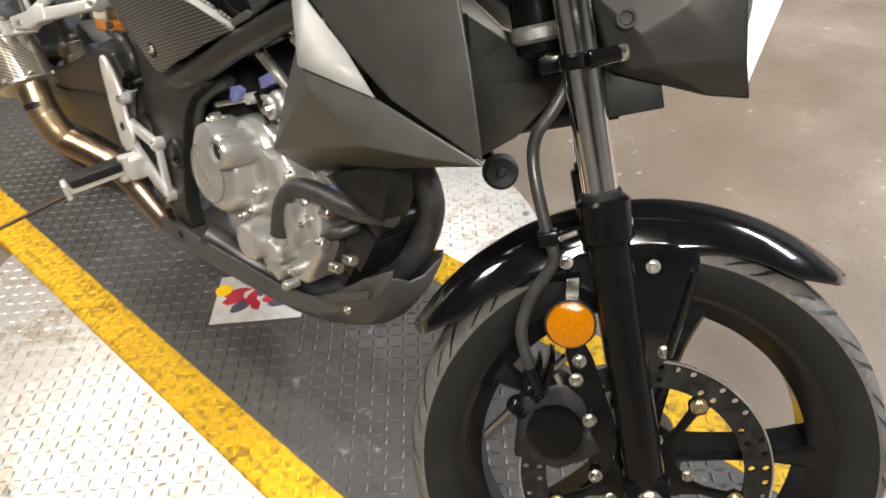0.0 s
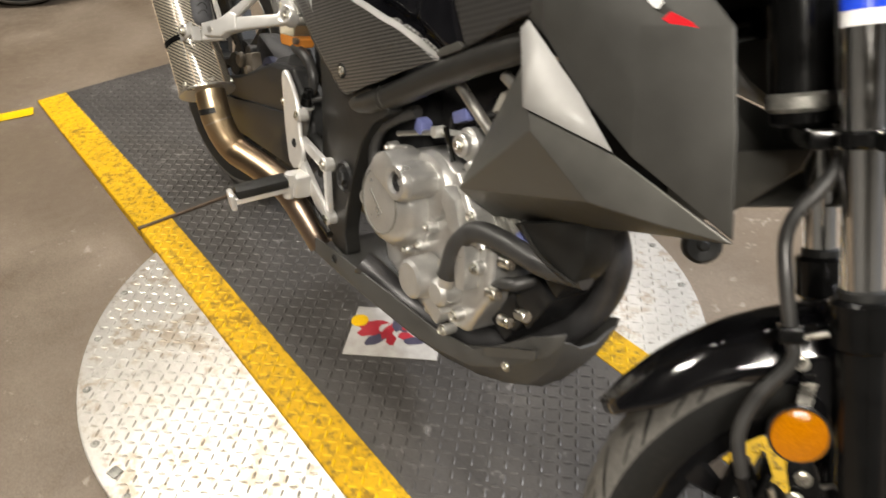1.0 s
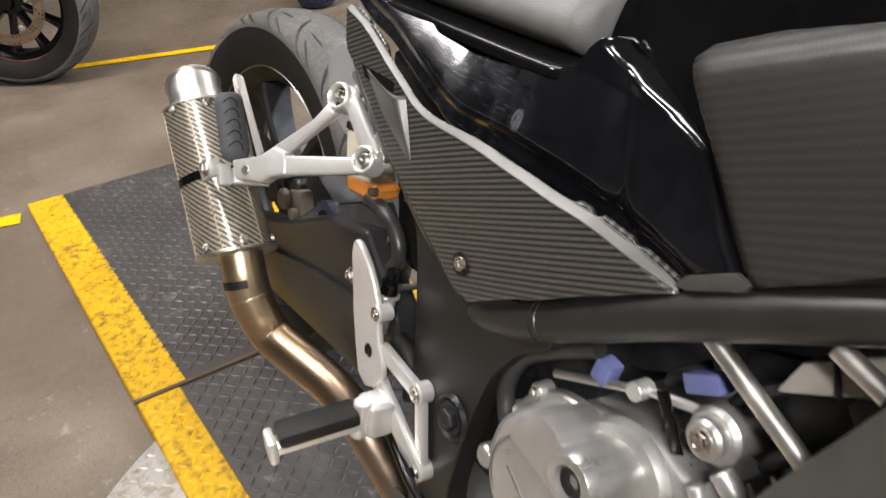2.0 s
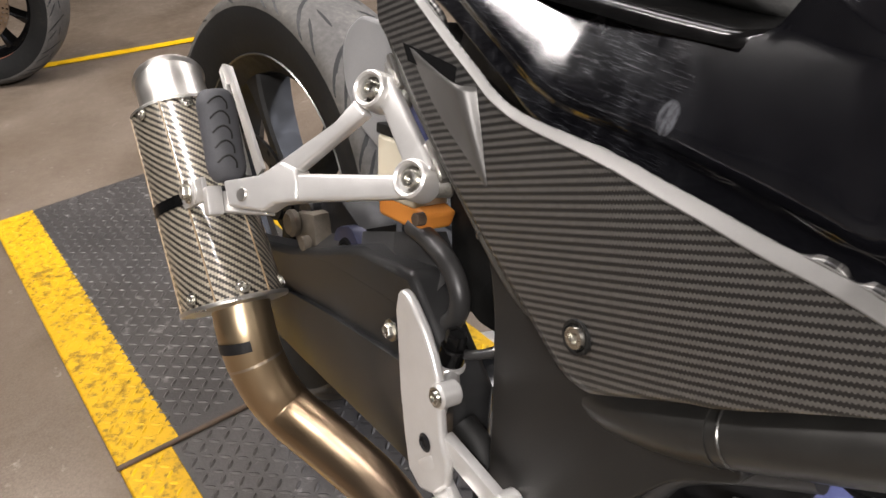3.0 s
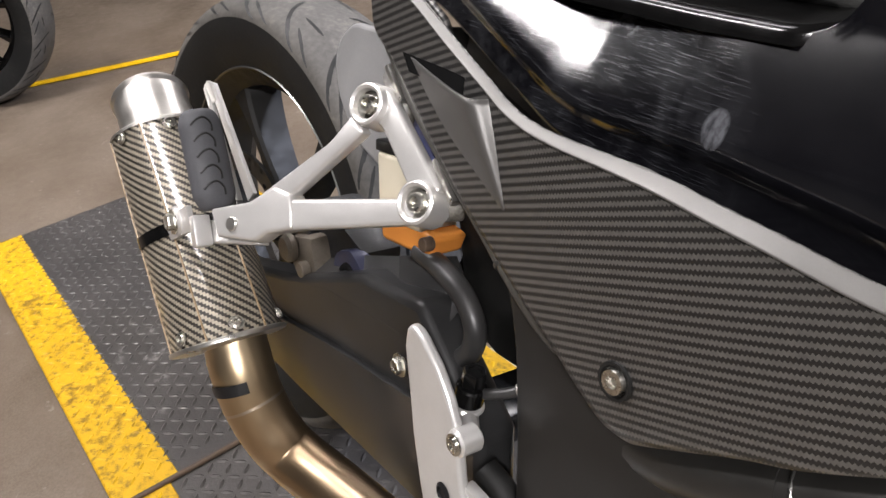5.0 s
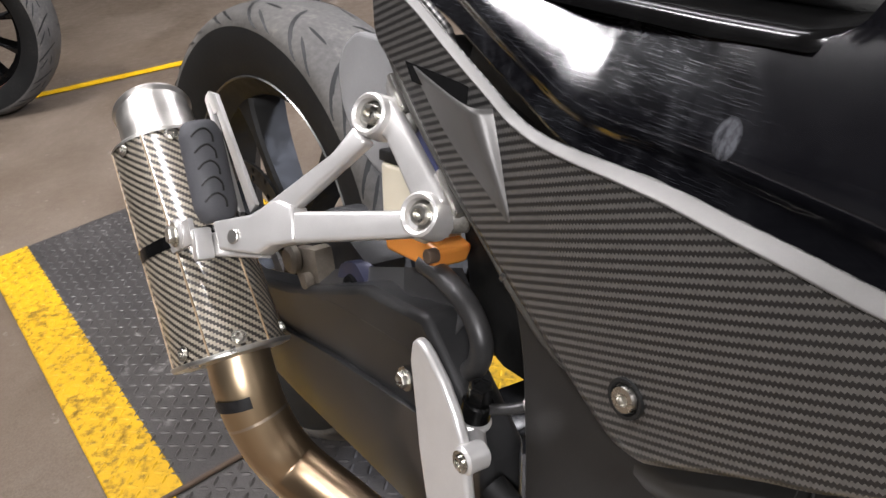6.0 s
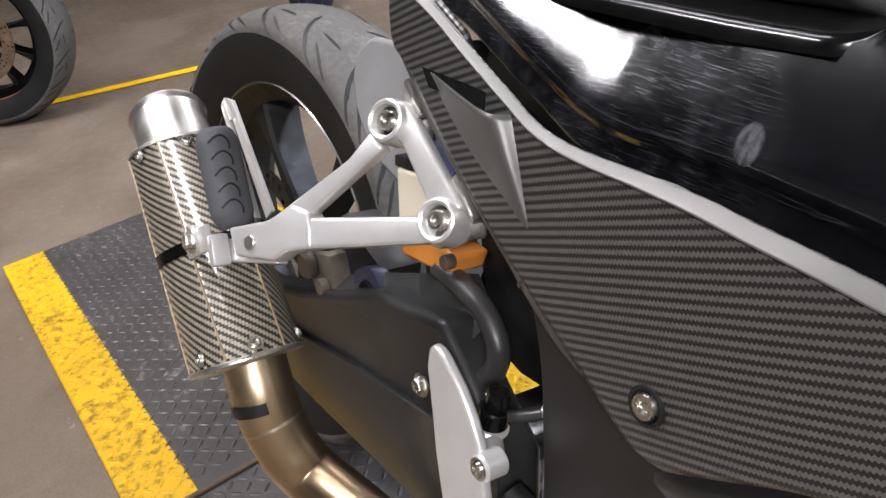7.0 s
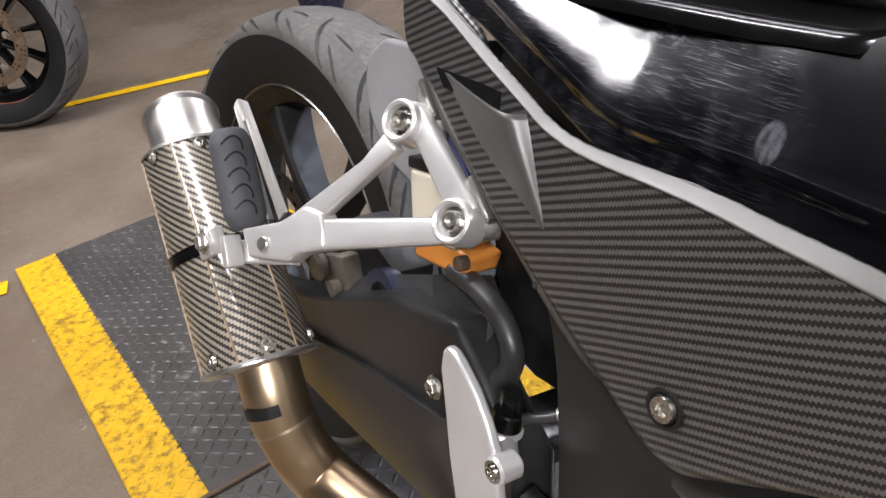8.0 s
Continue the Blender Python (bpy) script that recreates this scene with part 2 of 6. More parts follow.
TREAD = tyre_rubber("dusty_tread_rubber", (0.050, 0.047, 0.043), (0.090, 0.085, 0.077), (0.17, 0.155, 0.132))


def glassy(name, colour, rough, trans, cells=0):
    m, t, p = nodes_of(name)
    n = noise_tex(t, coords(t, 1.0), 300, 2)
    p.inputs["Base Color"].default_value = (*colour, 1)
    p.inputs["Roughness"].default_value = rough
    p.inputs["Transmission Weight"].default_value = trans
    p.inputs["IOR"].default_value = 1.45
    if cells:
        n = t.nodes.new("ShaderNodeTexVoronoi")
        n.inputs["Scale"].default_value = cells
        link(t, coords(t, 1.0), n.inputs["Vector"])
        n = n.outputs["Distance"]
        link(t, ramp(t, n, [(0.1, tuple(c * 1.0 for c in colour)), (0.7, tuple(c * 0.75 for c in colour))]), p.inputs["Base Color"])
    bump(t, p, n, 0.3 if cells else 0.1, 0.0008)
    return m


AMBER = glassy("amber_reflector", (0.60, 0.20, 0.001), 0.08, 0.25, cells=420)
LENS = glassy("white_headlight_lens", (0.85, 0.87, 0.9), 0.15, 0.1)
MILKY = glassy("milky_bottle_plastic", (0.80, 0.74, 0.58), 0.3, 0.35)
FLUID = glassy("amber_fluid_bottle", (0.86, 0.33, 0.06), 0.25, 0.3)


def floor_paint(name, base_dark, base_light, wear, worn, rough, metal=0.0, grime=(0.03, 0.028, 0.025), spots=0.5, bumps=0.3, stains=0.0):
    m, t, p = nodes_of(name)
    v = coords(t, 1.0)
    big, mid, fine = noise_tex(t, v, 3.5, 5), noise_tex(t, v, 26, 5, 0.65), noise_tex(t, v, 240, 3)
    base = ramp(t, math_node(t, "ADD", math_node(t, "MULTIPLY", big, 0.6), math_node(t, "MULTIPLY", fine, 0.4)), [(0.32, base_dark), (0.68, base_light)])
    if stains:
        base = mix_col(t, ramp(t, noise_tex(t, v, 1.1, 6, 0.62), [(0.38, grey(stains)), (0.62, grey(0))]), base, grime)
    w = ramp(t, math_node(t, "ADD", math_node(t, "MULTIPLY", mid, 0.7), math_node(t, "MULTIPLY", big, 0.3)), [(wear, grey(0)), (wear + 0.07, grey(1))])
    c = mix_col(t, w, base, worn)
    dirt = ramp(t, noise_tex(t, v, 60, 6, 0.7), [(spots, grey(0)), (spots + 0.12, grey(0.8))])
    link(t, mix_col(t, dirt, c, grime), p.inputs["Base Color"])
    p.inputs["Metallic"].default_value = metal
    p.inputs["Specular IOR Level"].default_value = 0.3
    link(t, ramp(t, mid, [(0.3, grey(rough - 0.1)), (0.7, grey(rough + 0.12))]), p.inputs["Roughness"])
    bump(t, p, fine, bumps, 0.001)
    return m


YELLOW = floor_paint("worn_yellow_paint", (0.52, 0.30, 0.0), (0.70, 0.42, 0.0), 0.57, (0.42, 0.245, 0.003), 0.5, grime=(0.18, 0.10, 0.006), spots=0.575)
YELLOW_RAMP = floor_paint("scuffed_yellow_paint", (0.44, 0.255, 0.0), (0.58, 0.34, 0.0), 0.55, (0.25, 0.14, 0.003), 0.55, grime=(0.10, 0.06, 0.008), spots=0.515)
YELLOW_GRIMY = floor_paint("grimy_yellow_paint", (0.40, 0.225, 0.0), (0.58, 0.335, 0.0), 0.53, (0.24, 0.13, 0.003), 0.6, grime=(0.09, 0.055, 0.008), spots=0.50)
LANE = floor_paint("dark_lane_paint", (0.038, 0.035, 0.032), (0.076, 0.070, 0.065), 0.58, (0.16, 0.15, 0.14), 0.45, metal=0.25, grime=(0.025, 0.024, 0.023), spots=0.57)
PLATE = floor_paint("bright_tread_plate", (0.40, 0.382, 0.348), (0.58, 0.562, 0.527), 0.53, (0.36, 0.31, 0.25), 0.38, metal=0.55, grime=(0.15, 0.125, 0.09), spots=0.57)
CONCRETE = floor_paint("stained_concrete", (0.078, 0.057, 0.037), (0.188, 0.152, 0.117), 0.60, (0.24, 0.208, 0.175), 0.5, grime=(0.10, 0.074, 0.050), spots=0.62, bumps=0.5, stains=0.75)
WALLS = floor_paint("unseen_wall_paint", (0.085, 0.083, 0.08), (0.13, 0.127, 0.122), 0.66, (0.08, 0.078, 0.075), 0.6, spots=0.75)


def glow(name, colour, strength):
    m, t, p = nodes_of(name)
    p.inputs["Base Color"].default_value = (0.8, 0.8, 0.8, 1)
    p.inputs["Emission Color"].default_value = (*colour, 1)
    p.inputs["Emission Strength"].default_value = strength
    return m


# ---- mesh helpers ----
def smooth(me, angle=35):
    n = len(me.polygons)
    me.polygons.foreach_set("use_smooth", [True] * n)
    me.set_sharp_from_angle(angle=radians(angle))


def mesh_from(name, verts, faces, uvs=None):
    me = bpy.data.meshes.new(name)
    me.from_pydata([tuple(v) for v in verts], [], faces)
    if uvs is not None:
        lay = me.uv_layers.new(name="UVMap")
        for lp in me.loops:
            lay.data[lp.index].uv = uvs[lp.vertex_index]
    me.validate()
    me.update()
    return me


def part(name, me, material, parent, label="", basis=None, angle=35):
    if isinstance(me, bmesh.types.BMesh):
        b, me = me, bpy.data.meshes.new(name)
        bmesh.ops.recalc_face_normals(b, faces=b.faces)
        b.to_mesh(me)
        b.free()
    smooth(me, angle)
    me.materials.append(material)
    ob = new(name, me)
    if parent is not None:
        ob.parent = parent
    if basis is not None:
        ob.matrix_basis = basis
    if label:
        tagged(ob, label)
    return ob


def bevel(ob, width, segments=2, angle=30):
    b = ob.modifiers.new("bevel", "BEVEL")
    b.width, b.segments, b.limit_method, b.angle_limit = width, segments, "ANGLE", radians(angle)
    b.harden_normals = False
    return ob


def moved(b, m):
    bmesh.ops.transform(b, matrix=m, verts=b.verts)
    return b


def join(meshes):
    """One bmesh of several (bmesh, matrix) pairs."""
    out = bmesh.new()
    for b, m in meshes:
        me = bpy.data.meshes.new("piece")
        b.to_mesh(me)
        b.free()
        me.transform(m)
        out.from_mesh(me)
        bpy.data.meshes.remove(me)
    return out


def box(sx, sy, sz, bev=0.0):
    b = bmesh.new()
    bmesh.ops.create_cube(b, size=1.0, matrix=Matrix.Diagonal((sx, sy, sz, 1)))
    if bev:
        bmesh.ops.bevel(b, geom=b.edges[:], offset=bev, segments=2, affect="EDGES", profile=0.6)
    return b


def lathe(profile, segs=48, close=False):
    """Turns (radius, height) points about z."""
    b = bmesh.new()
    rings = []
    for r, z in profile:
        if r < 1e-6:
            rings.append([b.verts.new((0, 0, z))])
        else:
            rings.append([b.verts.new((r * math.cos(2 * math.pi * k / segs), r * math.sin(2 * math.pi * k / segs), z)) for k in range(segs)])
    pairs = list(zip(rings, rings[1:])) + ([(rings[-1], rings[0])] if close else [])
    for p, q in pairs:
        for k in range(segs):
            l = (k + 1) % segs
            if len(p) == 1 and len(q) > 1:
                b.faces.new((p[0], q[k], q[l]))
            elif len(q) == 1 and len(p) > 1:
                b.faces.new((p[k], q[0], p[l]))
            elif len(p) > 1:
                b.faces.new((p[k], q[k], q[l], p[l]))
    return b


def rod(a, c, r, segs=20, r2=None, bev=0.0):
    """A round bar from a to c."""
    a, c = Vector(a), Vector(c)
    h = (c - a).length
    r2 = r if r2 is None else r2
    e = bev or min(r, r2) * 0.12
    b = lathe([(0, 0), (r - e, 0), (r, e), (r2, h - e), (r2 - e, h), (0, h)], segs)
    q = (c - a).to_track_quat("Z", "Y").to_matrix().to_4x4()
    bmesh.ops.transform(b, matrix=Matrix.Translation(a) @ q, verts=b.verts)
    return b


def hexbolt(at, way, r=0.007, h=0.006, washer=True, socket=False):
    """A bolt head on a washer, facing way."""
    q = Matrix.Translation(at) @ Vector(way).to_track_quat("Z", "Y").to_matrix().to_4x4()
    pieces = []
    if washer:
        pieces.append((lathe([(0, 0), (r * 1.45, 0), (r * 1.45, h * 0.25), (0, h * 0.25)], 18), q))
    if socket:
        pieces.append((lathe([(0, h * 0.45), (r * 0.5, h * 0.45), (r * 0.55, h), (r * 0.85, h), (r, h * 0.8), (r, 0)], 18), q))
    else:
        pieces.append((lathe([(0, h * 0.9), (r * 0.55, h * 0.9), (r * 0.65, h), (r * 0.9, h), (r, h * 0.85), (r, 0)], 6), q))
    return join(pieces)


def curve_points(points, n):
    """A smooth line through the points."""
    p = [Vector(v) for v in points]
    p = [p[0] * 2 - p[1]] + p + [p[-1] * 2 - p[-2]]
    out = []
    for k in range(1, len(p) - 2):
        for s in range(n):
            u = s / n
            out.append(0.5 * ((2 * p[k]) + (p[k + 1] - p[k - 1]) * u + (2 * p[k - 1] - 5 * p[k] + 4 * p[k + 1] - p[k + 2]) * u * u
                              + (3 * p[k] - p[k - 1] - 3 * p[k + 1] + p[k + 2]) * u ** 3))
    out.append(p[-2])
    return out


def tube(name, points, radius, segs=16, n=8, ends=True):
    """A round tube along a smooth line; radius: one or several along it. UV in metres round and a share of the way along."""
    c = curve_points(points, n)
    rad = radius if isinstance(radius, (list, tuple)) else [radius, radius]
    verts, faces, uvs = [], [], []
    tan = [(c[min(k + 1, len(c) - 1)] - c[max(k - 1, 0)]).normalized() for k in range(len(c))]
    nrm = tan[0].orthogonal().normalized()
    for k, p in enumerate(c):
        nrm = (nrm - tan[k] * nrm.dot(tan[k])).normalized()
        bi = tan[k].cross(nrm)
        u = k / (len(c) - 1) * (len(rad) - 1)
        lo = min(int(u), len(rad) - 2)
        r = rad[lo] + (rad[lo + 1] - rad[lo]) * (u - lo)
        for s in range(segs):
            a = 2 * math.pi * s / segs
            verts.append(p + (nrm * math.cos(a) + bi * math.sin(a)) * r)
            uvs.append((s / segs * 2 * math.pi * r, k / (len(c) - 1)))
    for k in range(len(c) - 1):
        for s in range(segs):
            t = (s + 1) % segs
            faces.append((k * segs + s, k * segs + t, (k + 1) * segs + t, (k + 1) * segs + s))
    if ends:
        faces.append(tuple(range(segs - 1, -1, -1)))
        faces.append(tuple(range((len(c) - 1) * segs, len(c) * segs)))
    return mesh_from(name, verts, faces, uvs)


def plate(outline, y0, y1, bow=None, cuts=0, bev=0.0):
    """A flat piece: an outline in x and z, from depth y0 to y1. bow(x, z) is added to y."""
    b = bmesh.new()
    vs = [b.verts.new((x, y0, z)) for x, z in outline]
    f = b.faces.new(vs)
    if cuts:
        bmesh.ops.triangulate(b, faces=[f])
        for _ in range(cuts):
            bmesh.ops.subdivide_edges(b, edges=b.edges[:], cuts=1)
            bmesh.ops.triangulate(b, faces=[q for q in b.faces if len(q.verts) > 4])
    r = bmesh.ops.extrude_face_region(b, geom=b.faces[:])
    for v in r["geom"]:
        if isinstance(v, bmesh.types.BMVert):
            v.co.y = y1
    if bow:
        for v in b.verts:
            v.co.y += bow(v.co.x, v.co.z)
    bmesh.ops.recalc_face_normals(b, faces=b.faces)
    if bev:
        sharp = [e for e in b.edges if len(e.link_faces) == 2 and e.calc_face_angle(0) > 0.6]
        bmesh.ops.bevel(b, geom=sharp, offset=bev, segments=2, affect="EDGES", profile=0.6)
    return b


def facets(name, verts, faces, thick=0.004):
    b = bmesh.new()
    vs = [b.verts.new(v) for v in verts]
    for f in faces:
        b.faces.new([vs[k] for k in f])
    bmesh.ops.recalc_face_normals(b, faces=b.faces)
    return b


def rounded(outline, n=6):
    """A closed smooth line through the corners of an outline."""
    p = [Vector((x, z, 0)) for x, z in outline]
    out = []
    for k in range(len(p)):
        a, c, d = p[k - 1], p[k], p[(k + 1) % len(p)]
        s, e = c.lerp(a, 0.28), c.lerp(d, 0.28)
        for i in range(n + 1):
            u = i / n
            q = s * (1 - u) ** 2 + c * 2 * u * (1 - u) + e * u * u
            out.append((q.x, q.y))
    return out


Y90 = Matrix.Rotation(radians(90), 4, "X")      # turns a z axis to -y


def empty(name):
    ob = new(name)
    ob.empty_display_size = 0.1
    return ob


# ---- the place: floor, turntable, lane ----
FLOOR_Z = -0.035
CX, CY, CR = 0.66, 0.325, 0.645
LANE_W, STRIPE = 0.63, 0.083
RAMP_END, FRONT_SEAM, FRONT_END = -1.075, 1.325, 2.40


def slab(name, x0, x1, y0, y1, z0, z1, material, label, category, kind="structure"):
    b = box(x1 - x0, y1 - y0, z1 - z0)
    bmesh.ops.translate(b, vec=((x0 + x1) / 2, (y0 + y1) / 2, (z0 + z1) / 2), verts=b.verts)
    return tagged(part(name, b, material, None), label, category, kind=kind)


slab("floor", -9, 7, -5, 7, FLOOR_Z - 0.2, FLOOR_Z, CONCRETE, "stained brown-grey concrete workshop floor", "floor")
# Walls and ceiling are unseen, added to close the room for bounce and reflections.
slab("wall_west", -9.2, -9, -5.2, 7.2, FLOOR_Z - 0.2, 3.6, WALLS, "unseen plain painted wall added to close the room", "wall")
slab("wall_east", 7, 7.2, -5.2, 7.2, FLOOR_Z - 0.2, 3.6, WALLS, "unseen plain painted wall added to close the room", "wall")
slab("wall_south", -9, 7, -5.2, -5, FLOOR_Z - 0.2, 3.6, WALLS, "unseen plain painted wall added to close the room", "wall")
slab("wall_north", -9, 7, 7, 7.2, FLOOR_Z - 0.2, 3.6, WALLS, "unseen plain painted wall added to close the room", "wall")
slab("ceiling", -9.2, 7.2, -5.2, 7.2, 3.6, 3.8, WALLS, "unseen plain painted ceiling added to close the room", "ceiling")


def turntable():
    b = lathe([(0, -0.012), (CR - 0.004, -0.012), (CR, -0.014), (CR, -0.024), (CR - 0.03, -0.026), (CR - 0.03, FLOOR_Z), (0, FLOOR_Z)], 160)
    bmesh.ops.translate(b, vec=(CX, CY, 0), verts=b.verts)
    ob = part("turntable", b, PLATE, None)
    return tagged(ob, "round bright aluminium tread-plate turntable on the concrete floor", "turntable")


def lugs(inside, height, x0, x1, y0, y1, step=0.0208, seed=3):
    """Raised lens-shaped treads in alternating directions, as one mesh."""
    verts, faces = [], []
    nx, ny = int((x1 - x0) / step), int((y1 - y0) / step)
    for i in range(nx):
        for j in range(ny):
            x, y = x0 + (i + 0.5) * step, y0 + (j + 0.5) * step
            if not inside(x, y):
                continue
            a = radians(45 if (i + j) % 2 else -45)
            ca, sa = math.cos(a), math.sin(a)
            z, k = height(x, y), len(verts)
            for u, v, h in ((-0.0104, 0, 0), (-0.005, -0.0033, 0), (0.005, -0.0033, 0), (0.0104, 0, 0), (0.005, 0.0033, 0), (-0.005, 0.0033, 0), (-0.0045, 0, 0.0017), (0.0045, 0, 0.0017)):
                px, py = x + u * ca - v * sa, y + u * sa + v * ca
                verts.append((px, py, height(px, py) + h - 0.0002))
            faces += [(k, k + 1, k + 6), (k + 1, k + 2, k + 7, k + 6), (k + 2, k + 3, k + 7), (k + 3, k + 4, k + 7), (k + 4, k + 5, k + 6, k + 7), (k + 5, k, k + 6)]
    return mesh_from("tread", verts, faces)


def lane_z(x):
    """The lane's height: level on the turntable, falling to the floor at both ends."""
    if x < 0:
        return x / RAMP_END * (FLOOR_Z + 0.004)
    if x > FRONT_SEAM:
        return (x - FRONT_SEAM) / (FRONT_END - FRONT_SEAM) * (FLOOR_Z + 0.004)
    return 0.0


def lane_piece(x0, x1, y0, y1, up=0.0):
    """A plate with its edges folded down."""
    xs = [x0 + (x1 - x0) * k / 12 for k in range(13)]
    b = bmesh.new()
    rows = []
    for x in xs:
        z = lane_z(x) + up
        rows.append([b.verts.new((x, y, zz)) for y, zz in ((y0, min(z - 0.003, FLOOR_Z + 0.002)), (y0, z - 0.003), (y0 + 0.003, z), (y1 - 0.003, z), (y1, z - 0.003), (y1, min(z - 0.003, FLOOR_Z + 0.002)))])
    for p, q in zip(rows, rows[1:]):
        for k in range(5):
            b.faces.new((p[k], q[k], q[k + 1], p[k + 1]))
    b.faces.new(rows[0][::-1])
    b.faces.new(rows[-1])
    return b


table = turntable()
part("tread", lugs(lambda x, y: math.hypot(x - CX, y - CY) < CR - 0.012 and not -0.012 < y < LANE_W + 0.012, lambda x, y: -0.012, 0, 1.32, -0.34, 0.99), PLATE, table)
for k in range(26):
    a = radians(-94 + 360 / 26 * k)
    px, py = CX + 0.625 * math.cos(a), CY + 0.625 * math.sin(a)
    if not -0.03 < py < LANE_W + 0.03:
        part("plate_screw", hexbolt((px, py, -0.012), (0, 0, 1), 0.006, 0.0022, socket=True), CAST_DARK, table)
part("square_nut", moved(box(0.022, 0.020, 0.003, 0.001), pose(0.704, -0.290, -0.0105, 0, 0, 20)), CAST_DARK, table)
for lx0, lx1, nm, lab in ((0.004, FRONT_SEAM - 0.004, "lane_deck", "dark painted tread-plate lane with worn yellow edges across the turntable"),
                          (RAMP_END, -0.004, "lane_ramp", "dark painted tread-plate ramp with worn yellow edges"),
                          (FRONT_SEAM + 0.004, FRONT_END, "lane_ramp", "dark painted tread-plate ramp with worn yellow edges")):
    deck = tagged(part(nm, lane_piece(lx0, lx1, STRIPE - 0.01, LANE_W - STRIPE + 0.01, -0.0006), LANE, None), lab, "ramp" if "ramp" in nm else "lane", group="lane")
    wide = 0.100 if "ramp" in nm else STRIPE
    for sy in (0.0, LANE_W - wide):
        st = part("edge_stripe", lane_piece(lx0, lx1, sy, sy + wide, 0.0006), YELLOW_RAMP if "ramp" in nm else YELLOW_GRIMY, deck, "worn yellow painted edge")
        part("stripe_tread", lugs(lambda x, y: True, lambda x, y: lane_z(x) + 0.0006, lx0 + 0.006, lx1 - 0.006, sy + 0.006, sy + wide - 0.004), YELLOW_RAMP if "ramp" in nm else YELLOW, st)
    part("tread", lugs(lambda x, y: True, lambda x, y: lane_z(x), lx0 + 0.006, lx1 - 0.006, STRIPE + 0.004, LANE_W - STRIPE - 0.004), LANE, deck)
for hx in (0.0, FRONT_SEAM):
    tagged(part("hinge_rod", rod((hx, -0.004, 0.003), (hx + 0.012, LANE_W + 0.004, 0.003), 0.0045, 10), RUST, None), "thin rusty steel hinge rod lying in the lane seam", "hinge rod", group="hinge rods")


def floor_line(x0, y0, x1, y1, w):
    d = Vector((x1 - x0, y1 - y0, 0))
    n = int(d.length / 0.08)
    s = Vector((-d.y, d.x, 0)).normalized() * w / 2
    b = bmesh.new()
    rows = []
    for k in range(n + 1):
        p = Vector((x0, y0, FLOOR_Z + 0.004)) + d * k / n
        j = 1 + 0.12 * (noise.noise(p * 7))
        rows.append((b.verts.new(p - s * j), b.verts.new(p + s * j)))
    for p, q in zip(rows, rows[1:]):
        b.faces.new((p[0], q[0], q[1], p[1]))
    return tagged(part("floor_marking", b, YELLOW, None), "worn yellow line painted on the concrete floor", "floor marking", kind="structure")


floor_line(-2.42, 0.0, -1.98, 1.6, 0.055)
floor_line(-1.0, -0.03, -1.35, -1.6, 0.06)


# ---- the motorcycle: x forward, y to its left, z up, leaning on its side stand ----
BIKE = pose(0.05, 0.30, 0.0, 0, 0, -3.0) @ pose(0, 0, 0, -13.0, 0, 0)
bike = empty("motorcycle")
bike.matrix_basis = BIKE
tagged(bike, "black naked motorcycle with carbon tail panels leaning on its stand", "motorcycle")

RAKE, STEER = radians(23), radians(40)
up_f = Vector((-math.sin(RAKE), 0, math.cos(RAKE)))
left_f = -Vector((math.cos(RAKE) * math.sin(STEER), -math.cos(STEER), math.sin(RAKE) * math.sin(STEER)))
fwd_f = left_f.cross(up_f)
FRONT = Matrix.Translation((1.573, 0.018, 0.265)) @ Matrix((fwd_f, left_f, up_f)).transposed().to_4x4()
REAR = BIKE.inverted() @ pose(-0.020, 0.388, 0.3235, 0, 0, 3.0) @ pose(0, 0, 0, -12.0, 0, 0)


